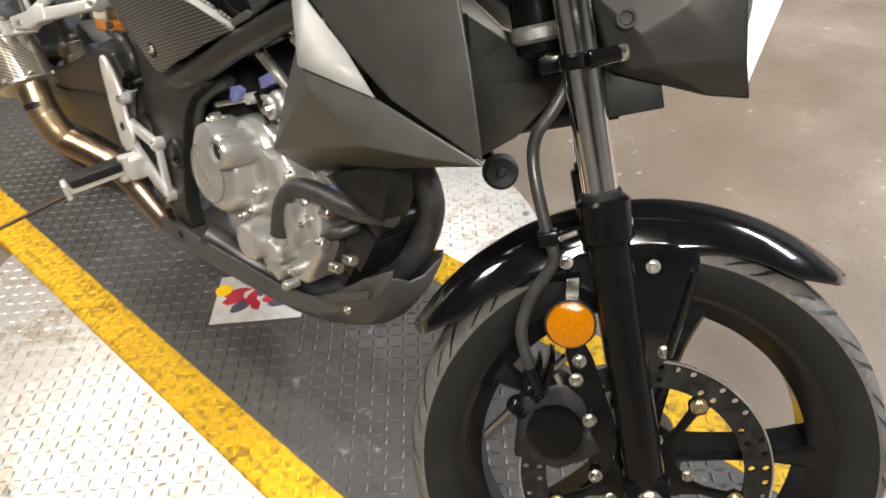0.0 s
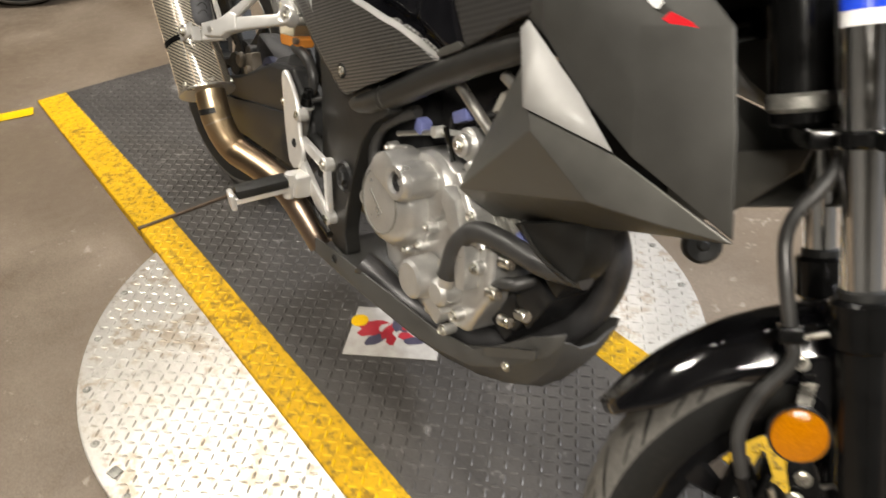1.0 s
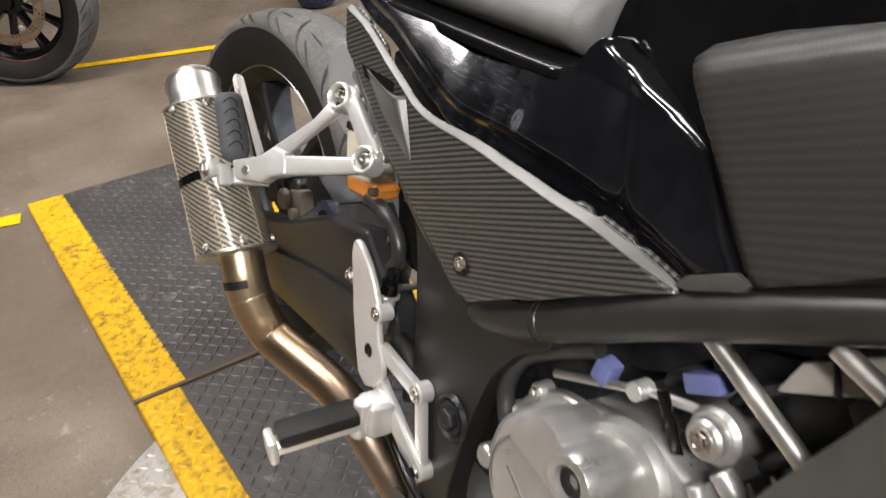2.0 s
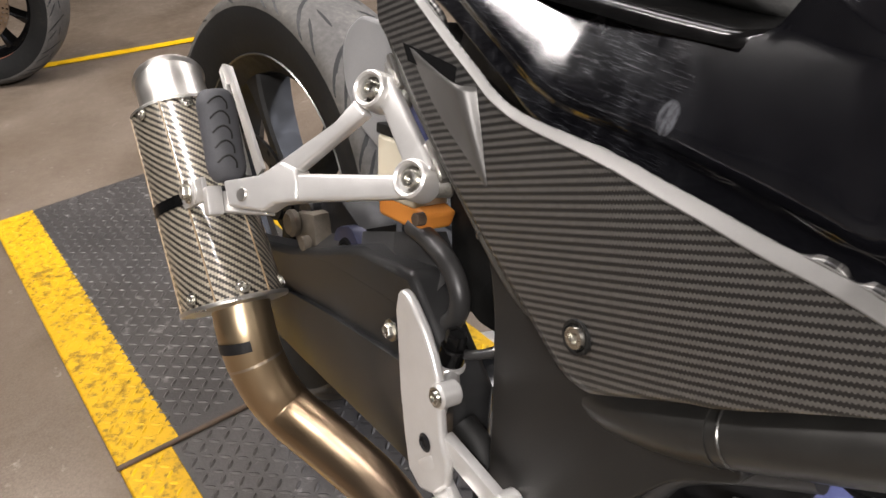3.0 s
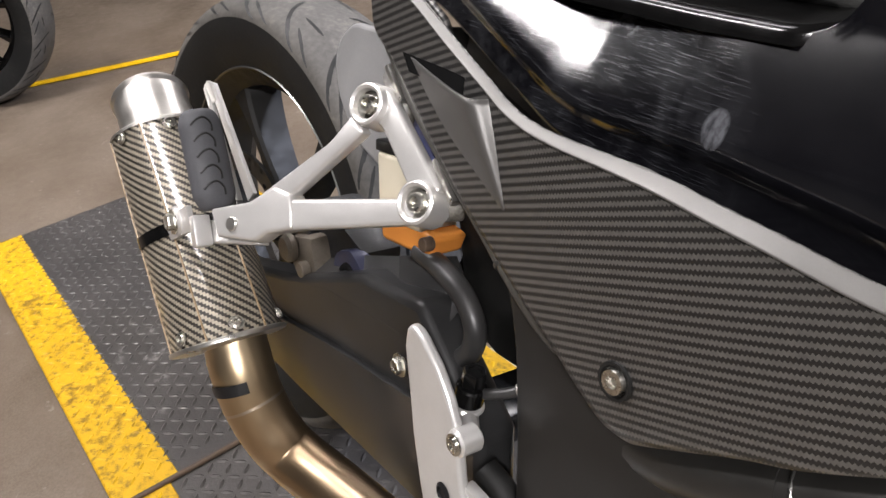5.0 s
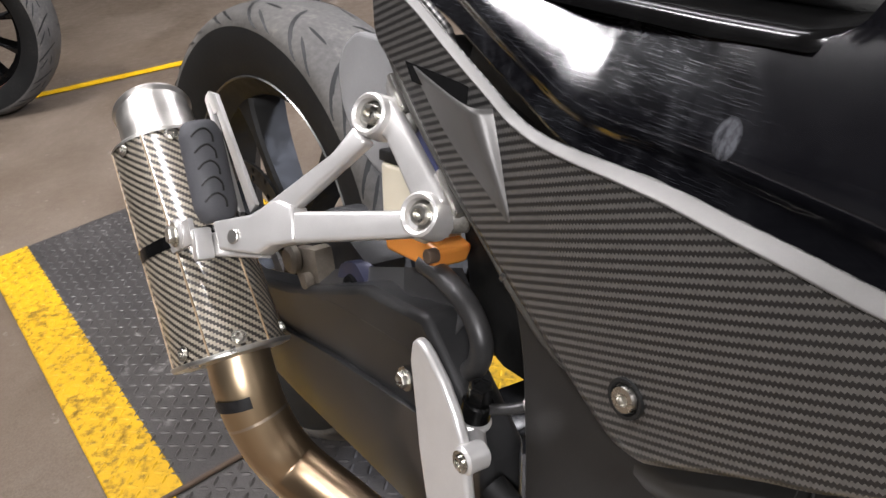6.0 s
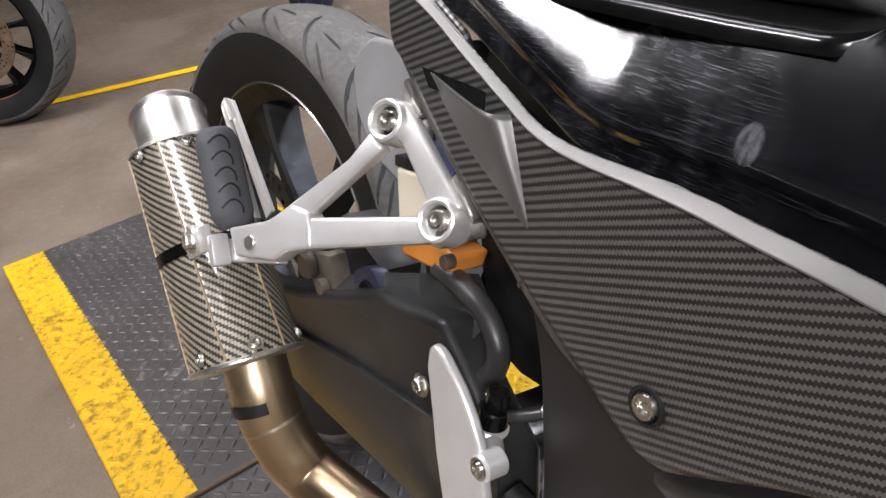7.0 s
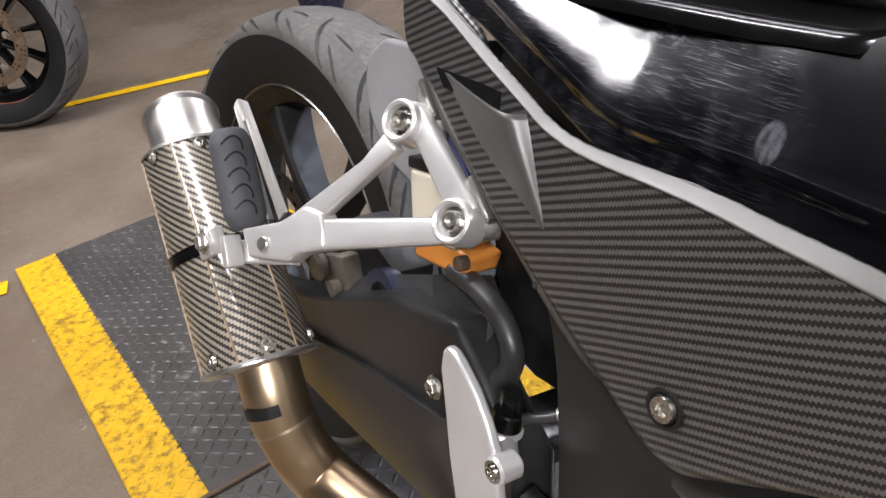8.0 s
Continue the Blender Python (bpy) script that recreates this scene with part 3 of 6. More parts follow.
def tyre(name, rim_r, out_r, half, count, sweep, basis, parent):
    """A tyre: a round profile turned about y, with dark ribbons for slanted cuts in its tread."""
    shoulder = rim_r + (out_r - rim_r) * 0.68

    def prof(a):
        """Profile angle 0 to pi: side wall up to a third, then the tread's arc."""
        s = 1 if a <= math.pi / 2 else -1
        q = (a if s > 0 else math.pi - a) / (math.pi / 2)
        if q < 0.32:
            u = q / 0.32
            return rim_r + 0.004 + (shoulder - rim_r - 0.004) * u, s * half * (0.74 + 0.26 * math.sin(u * math.pi / 2) ** 0.8)
        c = (q - 0.32) / 0.68 * math.pi / 2
        return shoulder + (out_r - shoulder) * math.sin(c) ** 0.92, s * half * math.cos(c) ** 0.88
    segs = 180

    def skin(angles):
        verts, faces = [], []
        m = len(angles)
        for k in range(segs):
            th = 2 * math.pi * k / segs
            for a in angles:
                r, y = prof(a)
                verts.append((r * math.cos(th), y, r * math.sin(th)))
        for k in range(segs):
            l = (k + 1) % segs
            for q in range(m - 1):
                faces.append((k * m + q, k * m + q + 1, l * m + q + 1, l * m + q))
        return verts, faces
    edge = math.pi / 2 * 0.32
    va, fa = skin(steps(0, edge, 9))
    vb, fb = skin(steps(math.pi - edge, math.pi, 9))
    ob = part(name, mesh_from(name, va + vb, fa + [tuple(i + len(va) for i in f) for f in fb]), TYRE, parent, basis=basis, angle=50)
    part("tread", mesh_from("tread", *skin(steps(edge, math.pi - edge, 30))), TREAD, ob, "dusty grey tyre tread", angle=50)
    gv, gf = [], []

    def cut(path, w):
        """A dark ribbon on the tread, for the shade in a groove, along (profile angle, turn) points."""
        pts = []
        for pa, th in path:
            r, y = prof(pa)
            pts.append(Vector(((r + 0.0004) * math.cos(th), y, (r + 0.0004) * math.sin(th))))
        for k, p in enumerate(pts):
            d = (pts[min(k + 1, len(pts) - 1)] - pts[max(k - 1, 0)]).normalized()
            nn = Vector((p.x * 0.8, p.y * 2.4, p.z * 0.8)).normalized()
            sd = d.cross(nn).normalized() * (w / 2 * (0.35 if k in (0, len(pts) - 1) else 1))
            gv.extend((p - sd, p + sd))
            if k:
                i = len(gv)
                gf.append((i - 4, i - 3, i - 1, i - 2))
    for k in range(count):
        t0 = 2 * math.pi * k / count
        for side in (0, 1):
            o = t0 + (math.pi / count if side else 0)
            mir = (lambda a: math.pi - a) if side else (lambda a: a)
            cut([(mir(radians(33 + 50 * u)), o + sweep * (u - 0.35 * u * u)) for u in steps(0, 1, 10)], 0.0058)
            cut([(mir(radians(36 + 22 * u)), o + math.pi / count + sweep * (0.15 + 0.5 * u)) for u in steps(0, 1, 6)], 0.0042)
            cut([(mir(radians(70)), o + math.pi / count + sweep * (0.4 + 0.35 * u)) for u in steps(0, 1, 5)], 0.004)
    part("groove_shade", mesh_from("groove_shade", gv, gf), RUBBER, ob)
    return ob


def steps(a, b, n):
    return [a + (b - a) * k / n for k in range(n + 1)]


def wheel_rim(rad, half, spokes, hub, width, phase, basis, name, material, parent):
    """A cast rim with a drop centre, hub and arched spokes, turned about y."""
    out = [(lathe([(rad - 0.026, half * 0.55), (rad - 0.006, half * 0.9), (rad, half), (rad + 0.004, half), (rad + 0.004, half * 0.86), (rad - 0.008, half * 0.6), (rad - 0.010, -half * 0.6), (rad + 0.004, -half * 0.86), (rad + 0.004, -half), (rad, -half),
                   (rad - 0.006, -half * 0.9), (rad - 0.026, -half * 0.55)], 96, True), Y90)]
    out.append((lathe([(0, -0.05), (hub * 0.5, -0.05), (hub * 0.55, -0.03), (hub, -0.025), (hub, 0.025), (hub * 0.55, 0.03), (hub * 0.5, 0.05), (0, 0.05)], 40), Y90))
    rim = part(name, join(out), material, parent, basis=basis, angle=40)
    b = bmesh.new()
    rings = []
    for i in range(11):
        u = i / 10
        r = hub * 0.8 + (rad - 0.012 - hub * 0.8) * u
        w = width * (1.0 - 0.75 * math.sin(math.pi * u) * 0.5) * (1 + 0.6 * u ** 4)
        h = 0.018 + 0.008 * u
        rings.append([b.verts.new((r, y, z)) for y, z in ((-h, -w / 2 + 0.002), (-h - 0.005, -w / 2 + 0.007), (-h - 0.005, w / 2 - 0.007), (-h, w / 2 - 0.002), (h, w / 2), (h, -w / 2))])
    for p, q in zip(rings, rings[1:]):
        for i in range(6):
            b.faces.new((p[i], q[i], q[(i + 1) % 6], p[(i + 1) % 6]))
    first = part("spoke", b, material, rim, angle=40)
    first.matrix_basis = Matrix.Rotation(-phase, 4, "Y")
    for k in range(1, spokes):
        o = new("spoke", first.data)
        o.parent = rim
        o.matrix_basis = Matrix.Rotation(-phase - 2 * math.pi * k / spokes, 4, "Y")
    return rim


def drilled_disc(r0, r1, thick, count, rows):
    """A brake disc ring with rows of round holes, turned about y."""
    verts, faces = [], []
    dr = (r1 - r0) / rows
    for side in (-1, 1):
        for i in range(rows):
            for k in range(count):
                skip = (k * rows + i * 2 + (k // 4)) % 3 == 0
                base = len(verts)
                quad = []
                for u, v in ((0, 0), (0.5, 0), (1, 0), (1, 0.5), (1, 1), (0.5, 1), (0, 1), (0, 0.5)):
                    a = 2 * math.pi * (k + u) / count
                    r = r0 + dr * (i + v)
                    quad.append((r * math.cos(a), side * thick / 2, r * math.sin(a)))
                verts += quad
                am, rm = 2 * math.pi * (k + 0.5) / count, r0 + dr * (i + 0.5)
                if skip:
                    faces.append(tuple(range(base, base + 8)))
                    continue
                hr = 0.0042
                ra, tb = Vector((math.cos(am), 0, math.sin(am))), Vector((-math.sin(am), 0, math.cos(am)))
                for q in range(8):
                    th = -3 * math.pi / 4 + q * math.pi / 4
                    verts.append(tuple(ra * (rm + hr * math.sin(th)) + tb * hr * math.cos(th) + Vector((0, side * thick / 2, 0))))
                for q in range(8):
                    faces.append((base + q, base + (q + 1) % 8, base + 8 + (q + 1) % 8, base + 8 + q))
    n = len(verts) // 2
    for r in (r0, r1):
        base = len(verts)
        for k in range(count * 2):
            a = math.pi * k / count
            for side in (-1, 1):
                verts.append((r * math.cos(a), side * thick / 2, r * math.sin(a)))
        for k in range(count * 2):
            l = (k + 1) % (count * 2)
            faces.append((base + 2 * k, base + 2 * k + 1, base + 2 * l + 1, base + 2 * l))
    return mesh_from("disc", verts, faces)


# front wheel
front_wheel = wheel_rim(0.222, 0.042, 5, 0.050, 0.027, radians(-7), FRONT, "front_wheel", RIM_BLACK, bike)
tyre("front_tyre", 0.219, 0.287, 0.056, 22, -0.24, None, front_wheel)
fdisc = part("brake_disc", drilled_disc(0.115, 0.147, 0.0045, 46, 2), DISC, front_wheel, "drilled steel brake disc", basis=pose(0, -0.062, 0))
part("disc_edge", moved(lathe([(0.1455, 0.0015), (0.1456, 0.0029), (0.1474, 0.0029), (0.1480, 0.0), (0.1474, -0.0029), (0.1455, -0.0029)], 108, True), Y90), STEEL, fdisc)


def disc_carrier():
    """A thin star with five slender arms."""
    out = []
    for k in range(5):
        for r, a in ((0.041, -30), (0.050, -13), (0.070, -4.0), (0.098, -3.2), (0.106, -6.5), (0.117, -5), (0.117, 5), (0.106, 6.5), (0.098, 3.2), (0.070, 4.0), (0.050, 13), (0.041, 30)):
            t = radians(72 * k + 48 + a)
            out.append((r * math.cos(t), r * math.sin(t)))
    return plate(out, -0.003, 0.003, bev=0.0008)


part("disc_carrier", disc_carrier(), SATIN_BLACK, front_wheel, basis=pose(0, -0.064, 0))
for k in range(5):
    a = radians(72 * k + 48)
    part("disc_rivet", hexbolt((0.109 * math.cos(a), -0.067, 0.109 * math.sin(a)), (0, -1, 0), 0.0068, 0.003, socket=True), RIVET, front_wheel)
    part("disc_bolt", hexbolt((0.050 * math.cos(a + 0.3), -0.067, 0.050 * math.sin(a + 0.3)), (0, -1, 0), 0.0048, 0.004), BOLT, front_wheel)

# fork
for side in (-1, 1):
    y = 0.098 * side
    leg = part("fork_leg", join([(rod((0, y, -0.035), (0, y, 0.335), 0.0225, 32), Matrix()), (rod((0, y, 0.300), (0, y, 0.348), 0.0285, 32, bev=0.004), Matrix()),
                                 (moved(box(0.052, 0.044, 0.072, 0.008), pose(0, y, -0.012)), Matrix())]), SATIN_BLACK, bike, "black fork lower leg", basis=FRONT)
    part("fork_tube", rod((0, y, 0.34), (0, y, 0.70), 0.0187, 40), CHROME, leg, "chrome fork tube")
    part("dust_seal", rod((0, y, 0.345), (0, y, 0.357), 0.0215, 32), RUBBER, leg)
    part("axle_bolt", hexbolt((0, y + side * 0.022, 0), (0, side, 0), 0.010, 0.010), BOLT, leg)
    part("pinch_bolt", hexbolt((0.004, y + side * 0.010, -0.046), (0.2 * 0, 0.3 * side, -1), 0.006, 0.006), BOLT, leg)
clamp = part("lower_fork_clamp", join([(rod((0, y, 0.482), (0, y, 0.498), 0.0235, 32, bev=0.003), Matrix()) for y in (-0.098, 0.098)] + [(moved(box(0.044, 0.17, 0.018, 0.005), pose(-0.02, 0, 0.490)), Matrix()),
             (rod((0.006, -0.128, 0.489), (0.036, -0.112, 0.489), 0.009, 14), Matrix())]), SATIN_BLACK, bike, basis=FRONT)
part("clamp_bolt", hexbolt((0.030, -0.108, 0.489), (0.9, -0.35, 0), 0.009, 0.016, False), BOLT, clamp)
steering_head = part("steering_head", rod((-0.035, 0, 0.500), (-0.035, 0, 0.70), 0.030, 28), SATIN_BLACK, bike, basis=FRONT)
part("bearing_cup", rod((-0.035, 0, 0.512), (-0.035, 0, 0.535), 0.034, 28, bev=0.006), CAST_DARK, steering_head)
lab = part("fork_label", lathe([(0.0192, 0.585), (0.0194, 0.585), (0.0194, 0.63), (0.0192, 0.63)], 32, True), WHITE, bike, "white and blue sticker on the fork tube", basis=FRONT @ pose(0, -0.098, 0))
part("label_band", lathe([(0.0195, 0.598), (0.0197, 0.598), (0.0197, 0.618), (0.0195, 0.618)], 32, True), BLUE, lab)


# front mudguard
def fender():
    verts, faces = [], []
    na, nb = 48, 18
    for i in range(na + 1):
        u = i / na
        a = radians(140 - 104 * u)
        tip = min(1.0, min(u, 1 - u) * 9)
        half = 0.063 * (0.30 + 0.70 * math.sqrt(tip)) * (1 - 0.12 * u)
        for j in range(nb + 1):
            s = j / nb * 2 - 1
            drop = 0.030 * abs(s) ** 2.6 * (0.25 + 0.75 * tip)
            mid = math.exp(-((u - 0.47) / 0.20) ** 2)
            drop += 0.040 * mid * max(0, abs(s) - 0.72) / 0.28
            r = 0.316 + 0.003 * math.exp(-(s / 0.2) ** 2) - drop + 0.006 * abs(u - 0.5)
            verts.append((r * math.cos(a), half * s, r * math.sin(a)))
    for i in range(na):
        for j in range(nb):
            k = i * (nb + 1) + j
            faces.append((k, k + 1, k + nb + 2, k + nb + 1))
    return mesh_from("fender", verts, faces)


guard = part("front_mudguard", fender(), GLOSS_CLEAN, bike, "glossy black front mudguard", basis=FRONT, angle=60)
so = guard.modifiers.new("thickness", "SOLIDIFY")
so.thickness, so.offset = 0.0035, 0
for side in (-1, 1):
    st = part("mudguard_stay", plate(rounded([(-0.045, 0.285), (-0.048, 0.235), (-0.022, 0.215), (-0.008, 0.14), (0.030, 0.135), (0.050, 0.150), (0.088, 0.235), (0.096, 0.262), (0.055, 0.285)], 4), -0.068 * side, -0.073 * side, bev=0.0015), GLOSS_CLEAN, guard)
    part("stay_rib", rod((0.046, -0.075 * side, 0.15), (0.088, -0.075 * side, 0.245), 0.0045, 10), GLOSS_CLEAN, guard)
for bx, bz in ((-0.048, 0.277), (0.044, 0.257), (0.043, 0.156)):
    part("mudguard_bolt", hexbolt((bx, -0.072, bz), (0, -1, 0), 0.0055, 0.006), BOLT, guard)
part("reflector_bracket", plate([(-0.060, 0.215), (-0.046, 0.215), (-0.036, 0.262), (-0.050, 0.262)], -0.088, -0.086), BOLT, guard)

# round reflector
refl = part("reflector", moved(lathe([(0, 0.011), (0.020, 0.010), (0.0255, 0.0075), (0.0265, 0.004), (0.0265, 0)], 40), pose(-0.054, -0.094, 0.214) @ Y90), AMBER, bike, "round amber reflector", basis=FRONT)
part("reflector_rim", moved(lathe([(0, -0.003), (0.0285, -0.003), (0.0285, 0.004), (0.0265, 0.004), (0.0265, 0.0), (0, 0.0)], 40), pose(-0.054, -0.094, 0.214) @ Y90), PLASTIC, refl)

# brake caliper
cal = part("brake_caliper", join([(plate(rounded([(-0.136, 0.066), (-0.132, 0.112), (-0.112, 0.142), (-0.072, 0.146), (-0.052, 0.120), (-0.050, 0.080), (-0.062, 0.046), (-0.100, 0.036)], 4), -0.096, -0.052, bev=0.006), Matrix()), (moved(box(0.016, 0.060, 0.078, 0.004), pose(-0.124, -0.070, 0.098, 0, 18, 0)), Matrix())]), DARK_METAL, bike, "black brake caliper", basis=FRONT)
for k in range(3):
    part("caliper_fin", moved(box(0.006, 0.056, 0.040, 0.0015), pose(-0.118 + 0.015 * k, -0.072, 0.142 + 0.006 * k, 0, 24, 0)), SATIN_BLACK, cal)
part("caliper_cap", moved(lathe([(0, 0.014), (0.026, 0.014), (0.031, 0.010), (0.033, 0)], 36), pose(-0.092, -0.096, 0.088) @ Y90), SATIN_BLACK, cal)
part("pad_spring", moved(box(0.034, 0.012, 0.030, 0.003), pose(-0.064, -0.090, 0.062, 0, -20, 0)), DARK_METAL, cal)
for k in range(2):
    q = Vector((-0.122 + 0.020 * k, -0.090, 0.112 + 0.017 * k))
    cyl = part("slide_boot", moved(lathe([(0, 0.0), (0.010, 0.0), (0.0115, 0.003), (0.0095, 0.006), (0.0115, 0.009), (0.0095, 0.012), (0.0115, 0.015), (0.0095, 0.018), (0.0105, 0.021), (0.006, 0.024), (0, 0.024)], 20), Matrix.Translation(q) @ Vector((-0.55, -0.1, 0.85)).to_track_quat("Z", "Y").to_matrix().to_4x4()), SATIN_BLACK, cal)
for bx, bz in ((-0.051, 0.171), (-0.051, 0.098), (-0.058, 0.149), (-0.055, 0.028)):
    part("caliper_bolt", hexbolt((bx, -0.100, bz), (0, -1, 0), 0.0055, 0.006), BOLT, cal)
part("bleed_screw", rod((-0.076, -0.092, 0.142), (-0.080, -0.094, 0.158), 0.0042, 12), BOLT, cal)
part("caliper_bracket", plate(rounded([(-0.068, 0.190), (-0.038, 0.188), (-0.020, 0.06), (-0.050, 0.020), (-0.066, 0.022), (-0.050, 0.08)], 3), -0.094, -0.088, bev=0.002), SATIN_BLACK, cal)
part("banjo_fitting", join([(rod((-0.100, -0.098, 0.140), (-0.106, -0.100, 0.172), 0.0075, 14), Matrix())]), SATIN_BLACK, cal)
hose = part("brake_hose", tube("brake_hose", [(-0.105, -0.100, 0.165), (-0.108, -0.100, 0.214), (-0.090, -0.100, 0.253), (-0.060, -0.100, 0.288), (-0.061, -0.100, 0.317), (-0.064, -0.098, 0.365), (-0.063, -0.090, 0.400), (-0.054, -0.090, 0.425), (-0.030, -0.088, 0.450), (0.0, -0.07, 0.49)], 0.0068, 14, 10), HOSE, bike, basis=FRONT)
part("hose_clip", moved(box(0.022, 0.022, 0.016, 0.003), pose(-0.061, -0.100, 0.315)), SATIN_BLACK, hose)
part("clip_screw", rod((-0.050, -0.106, 0.313), (-0.030, -0.110, 0.318), 0.003, 10), BOLT, hose)


# headlight
def headlight():
    v = [(0.030, -0.075, 0.470), (0.072, -0.092, 0.468), (0.158, -0.094, 0.456), (0.160, -0.080, 0.418), (0.120, -0.070, 0.428),
         (0.106, -0.100, 0.520), (0.168, -0.096, 0.540), (0.150, -0.100, 0.63), (0.03, -0.085, 0.63), (0.020, -0.080, 0.55), (0.062, -0.094, 0.500)]
    faces = [(0, 1, 10), (1, 2, 5, 10), (2, 6, 5), (5, 6, 7), (5, 7, 8, 9), (10, 5, 9), (0, 10, 9), (1, 4, 3, 2), (0, 4, 1)]
    n = len(v)
    verts = v + [(x, -y, z) for x, y, z in v]
    faces = faces + [tuple(k + n for k in f[::-1]) for f in faces]
    faces += [(0, 9, 9 + n, n), (9, 8, 8 + n, 9 + n), (8, 7, 7 + n, 8 + n), (0, n, 4 + n, 4), (4, 4 + n, 3 + n, 3), (3, 3 + n, 2 + n, 2), (2, 2 + n, 6 + n, 6), (6, 6 + n, 7 + n, 7)]
    return facets("headlight", verts, faces)


hl = bevel(part("headlight_shell", headlight(), SATIN, bike, "faceted satin charcoal headlight shell", basis=FRONT, angle=12), 0.003, 3, 8)
lens = part("headlight_lens", plate([(0.153, 0.420), (0.150, 0.45), (0.170, 0.504), (0.198, 0.63), (0.262, 0.63), (0.200, 0.505)], -0.078, 0.078, bev=0.003), LENS, hl, "white headlight lens")
part("headlight_screw", moved(lathe([(0, -0.003), (0.006, -0.003), (0.007, 0.001), (0.010, 0.001), (0.010, 0)], 20), pose(0.050, -0.096, 0.520) @ Y90), RUBBER, hl)
part("wiring_box", box(0.058, 0.09, 0.058, 0.003), PLASTIC, bike, basis=FRONT @ pose(0.050, -0.02, 0.452))

# rear wheel
rear_wheel = wheel_rim(0.222, 0.054, 5, 0.055, 0.040, radians(50), REAR, "rear_wheel", PLASTIC, bike)
for r0, y0, y1 in ((0.2095, 0.004, 0.017), (0.2080, 0.022, 0.030), (0.2050, 0.033, 0.038)):
    part("rim_band", moved(lathe([(r0, y0), (r0, y1), (r0 + 0.004, y1), (r0 + 0.004, y0)], 96, True), Y90), GOLD, rear_wheel, "dull gold band inside the rim")
# Lighter ring drawn for the highlight along the rim's edge.
part("rim_highlight", moved(lathe([(0.2205, 0.0545), (0.2222, 0.0562), (0.2240, 0.0545)], 120), Y90), DARK_STEEL, rear_wheel)
tyre("rear_tyre", 0.220, 0.322, 0.072, 19, 0.36, None, rear_wheel)
part("brake_disc", drilled_disc(0.085, 0.11, 0.005, 40, 2), DISC, rear_wheel, basis=pose(0, -0.075, 0))


# swing arm
swing = bevel(part("swing_arm", plate([(-0.11, 0.262), (0.02, 0.262), (0.25, 0.290), (0.36, 0.305), (0.52, 0.315), (0.56, 0.36), (0.55, 0.42), (0.475, 0.476), (0.455, 0.492), (0.36, 0.474), (0.27, 0.430), (0.20, 0.398), (0.05, 0.345), (-0.11, 0.325)], -0.135, -0.095), ARM_PAINT, bike, "dark charcoal swing arm"), 0.008, 3)
part("swing_arm_hump", facets("hump", [(0.22, -0.1352, 0.400), (0.30, -0.1352, 0.428), (0.40, -0.1352, 0.446), (0.470, -0.1352, 0.455), (0.475, -0.095, 0.500), (0.455, -0.100, 0.528), (0.37, -0.100, 0.490), (0.27, -0.100, 0.446), (0.205, -0.105, 0.412), (0.40, -0.118, 0.478)], [(0, 1, 7, 8), (1, 2, 9, 6, 7), (2, 3, 4, 9), (9, 4, 5, 6)]), ARM_PAINT, swing, angle=8)
part("swing_arm_rail", plate([(-0.06, 0.255), (0.25, 0.282), (0.38, 0.298), (0.50, 0.312), (0.52, 0.400), (0.470, 0.407), (0.310, 0.374), (0.20, 0.345), (-0.06, 0.300)], -0.142, -0.134, bev=0.002), ARM_PAINT, swing)
part("swing_arm_far_side", plate([(-0.11, 0.27), (0.52, 0.315), (0.55, 0.40), (0.33, 0.42), (-0.11, 0.33)], 0.095, 0.135, bev=0.006), SATIN_BLACK, swing)
part("swing_arm_bridge", moved(box(0.07, 0.20, 0.04, 0.01), pose(0.41, 0, 0.300)), SATIN_BLACK, swing)
part("rear_axle_nut", hexbolt((-0.07, -0.137, 0.305), (0, -1, 0), 0.014, 0.012), BOLT, swing)
part("swing_arm_bolt", hexbolt((0.440, -0.1375, 0.424), (0, -1, 0), 0.0075, 0.007), BOLT, swing)
hug = bevel(part("rear_hugger", plate(rounded([(0.208, 0.670), (0.182, 0.652), (0.170, 0.625), (0.183, 0.585), (0.226, 0.548), (0.31, 0.53), (0.33, 0.62), (0.30, 0.672), (0.250, 0.672)], 4), -0.066, -0.055), GREY_PLASTIC, bike, "light grey inner mudguard"), 0.004, 3)

# rear brake
rcal = part("rear_caliper", join([(moved(box(0.060, 0.040, 0.046, 0.012), pose(0.215, -0.105, 0.425, 0, -20, 0)), Matrix()), (rod((0.200, -0.124, 0.430), (0.200, -0.138, 0.430), 0.016, 22, bev=0.004), Matrix()), (rod((0.232, -0.124, 0.418), (0.232, -0.134, 0.418), 0.009, 16), Matrix())]), RUST_CAST, bike, "grimy brown rear brake caliper")
bracket = part("caliper_hanger", plate(rounded([(0.262, 0.405), (0.268, 0.452), (0.300, 0.468), (0.330, 0.450), (0.322, 0.405)], 3), -0.112, -0.094, bev=0.003), NAVY, bike)
# Black disc drawn for the shade in the hanger's hole.
part("hanger_eye", moved(lathe([(0, 0.0), (0.008, 0.0), (0.010, 0.003), (0.014, 0.003), (0.0155, 0.0)], 24), pose(0.298, -0.112, 0.436) @ Y90), HOLE_SHADE, bracket)


def thicken(ob, t, off=-1):
    so = ob.modifiers.new("thickness", "SOLIDIFY")
    so.thickness, so.offset = t, off
    return ob


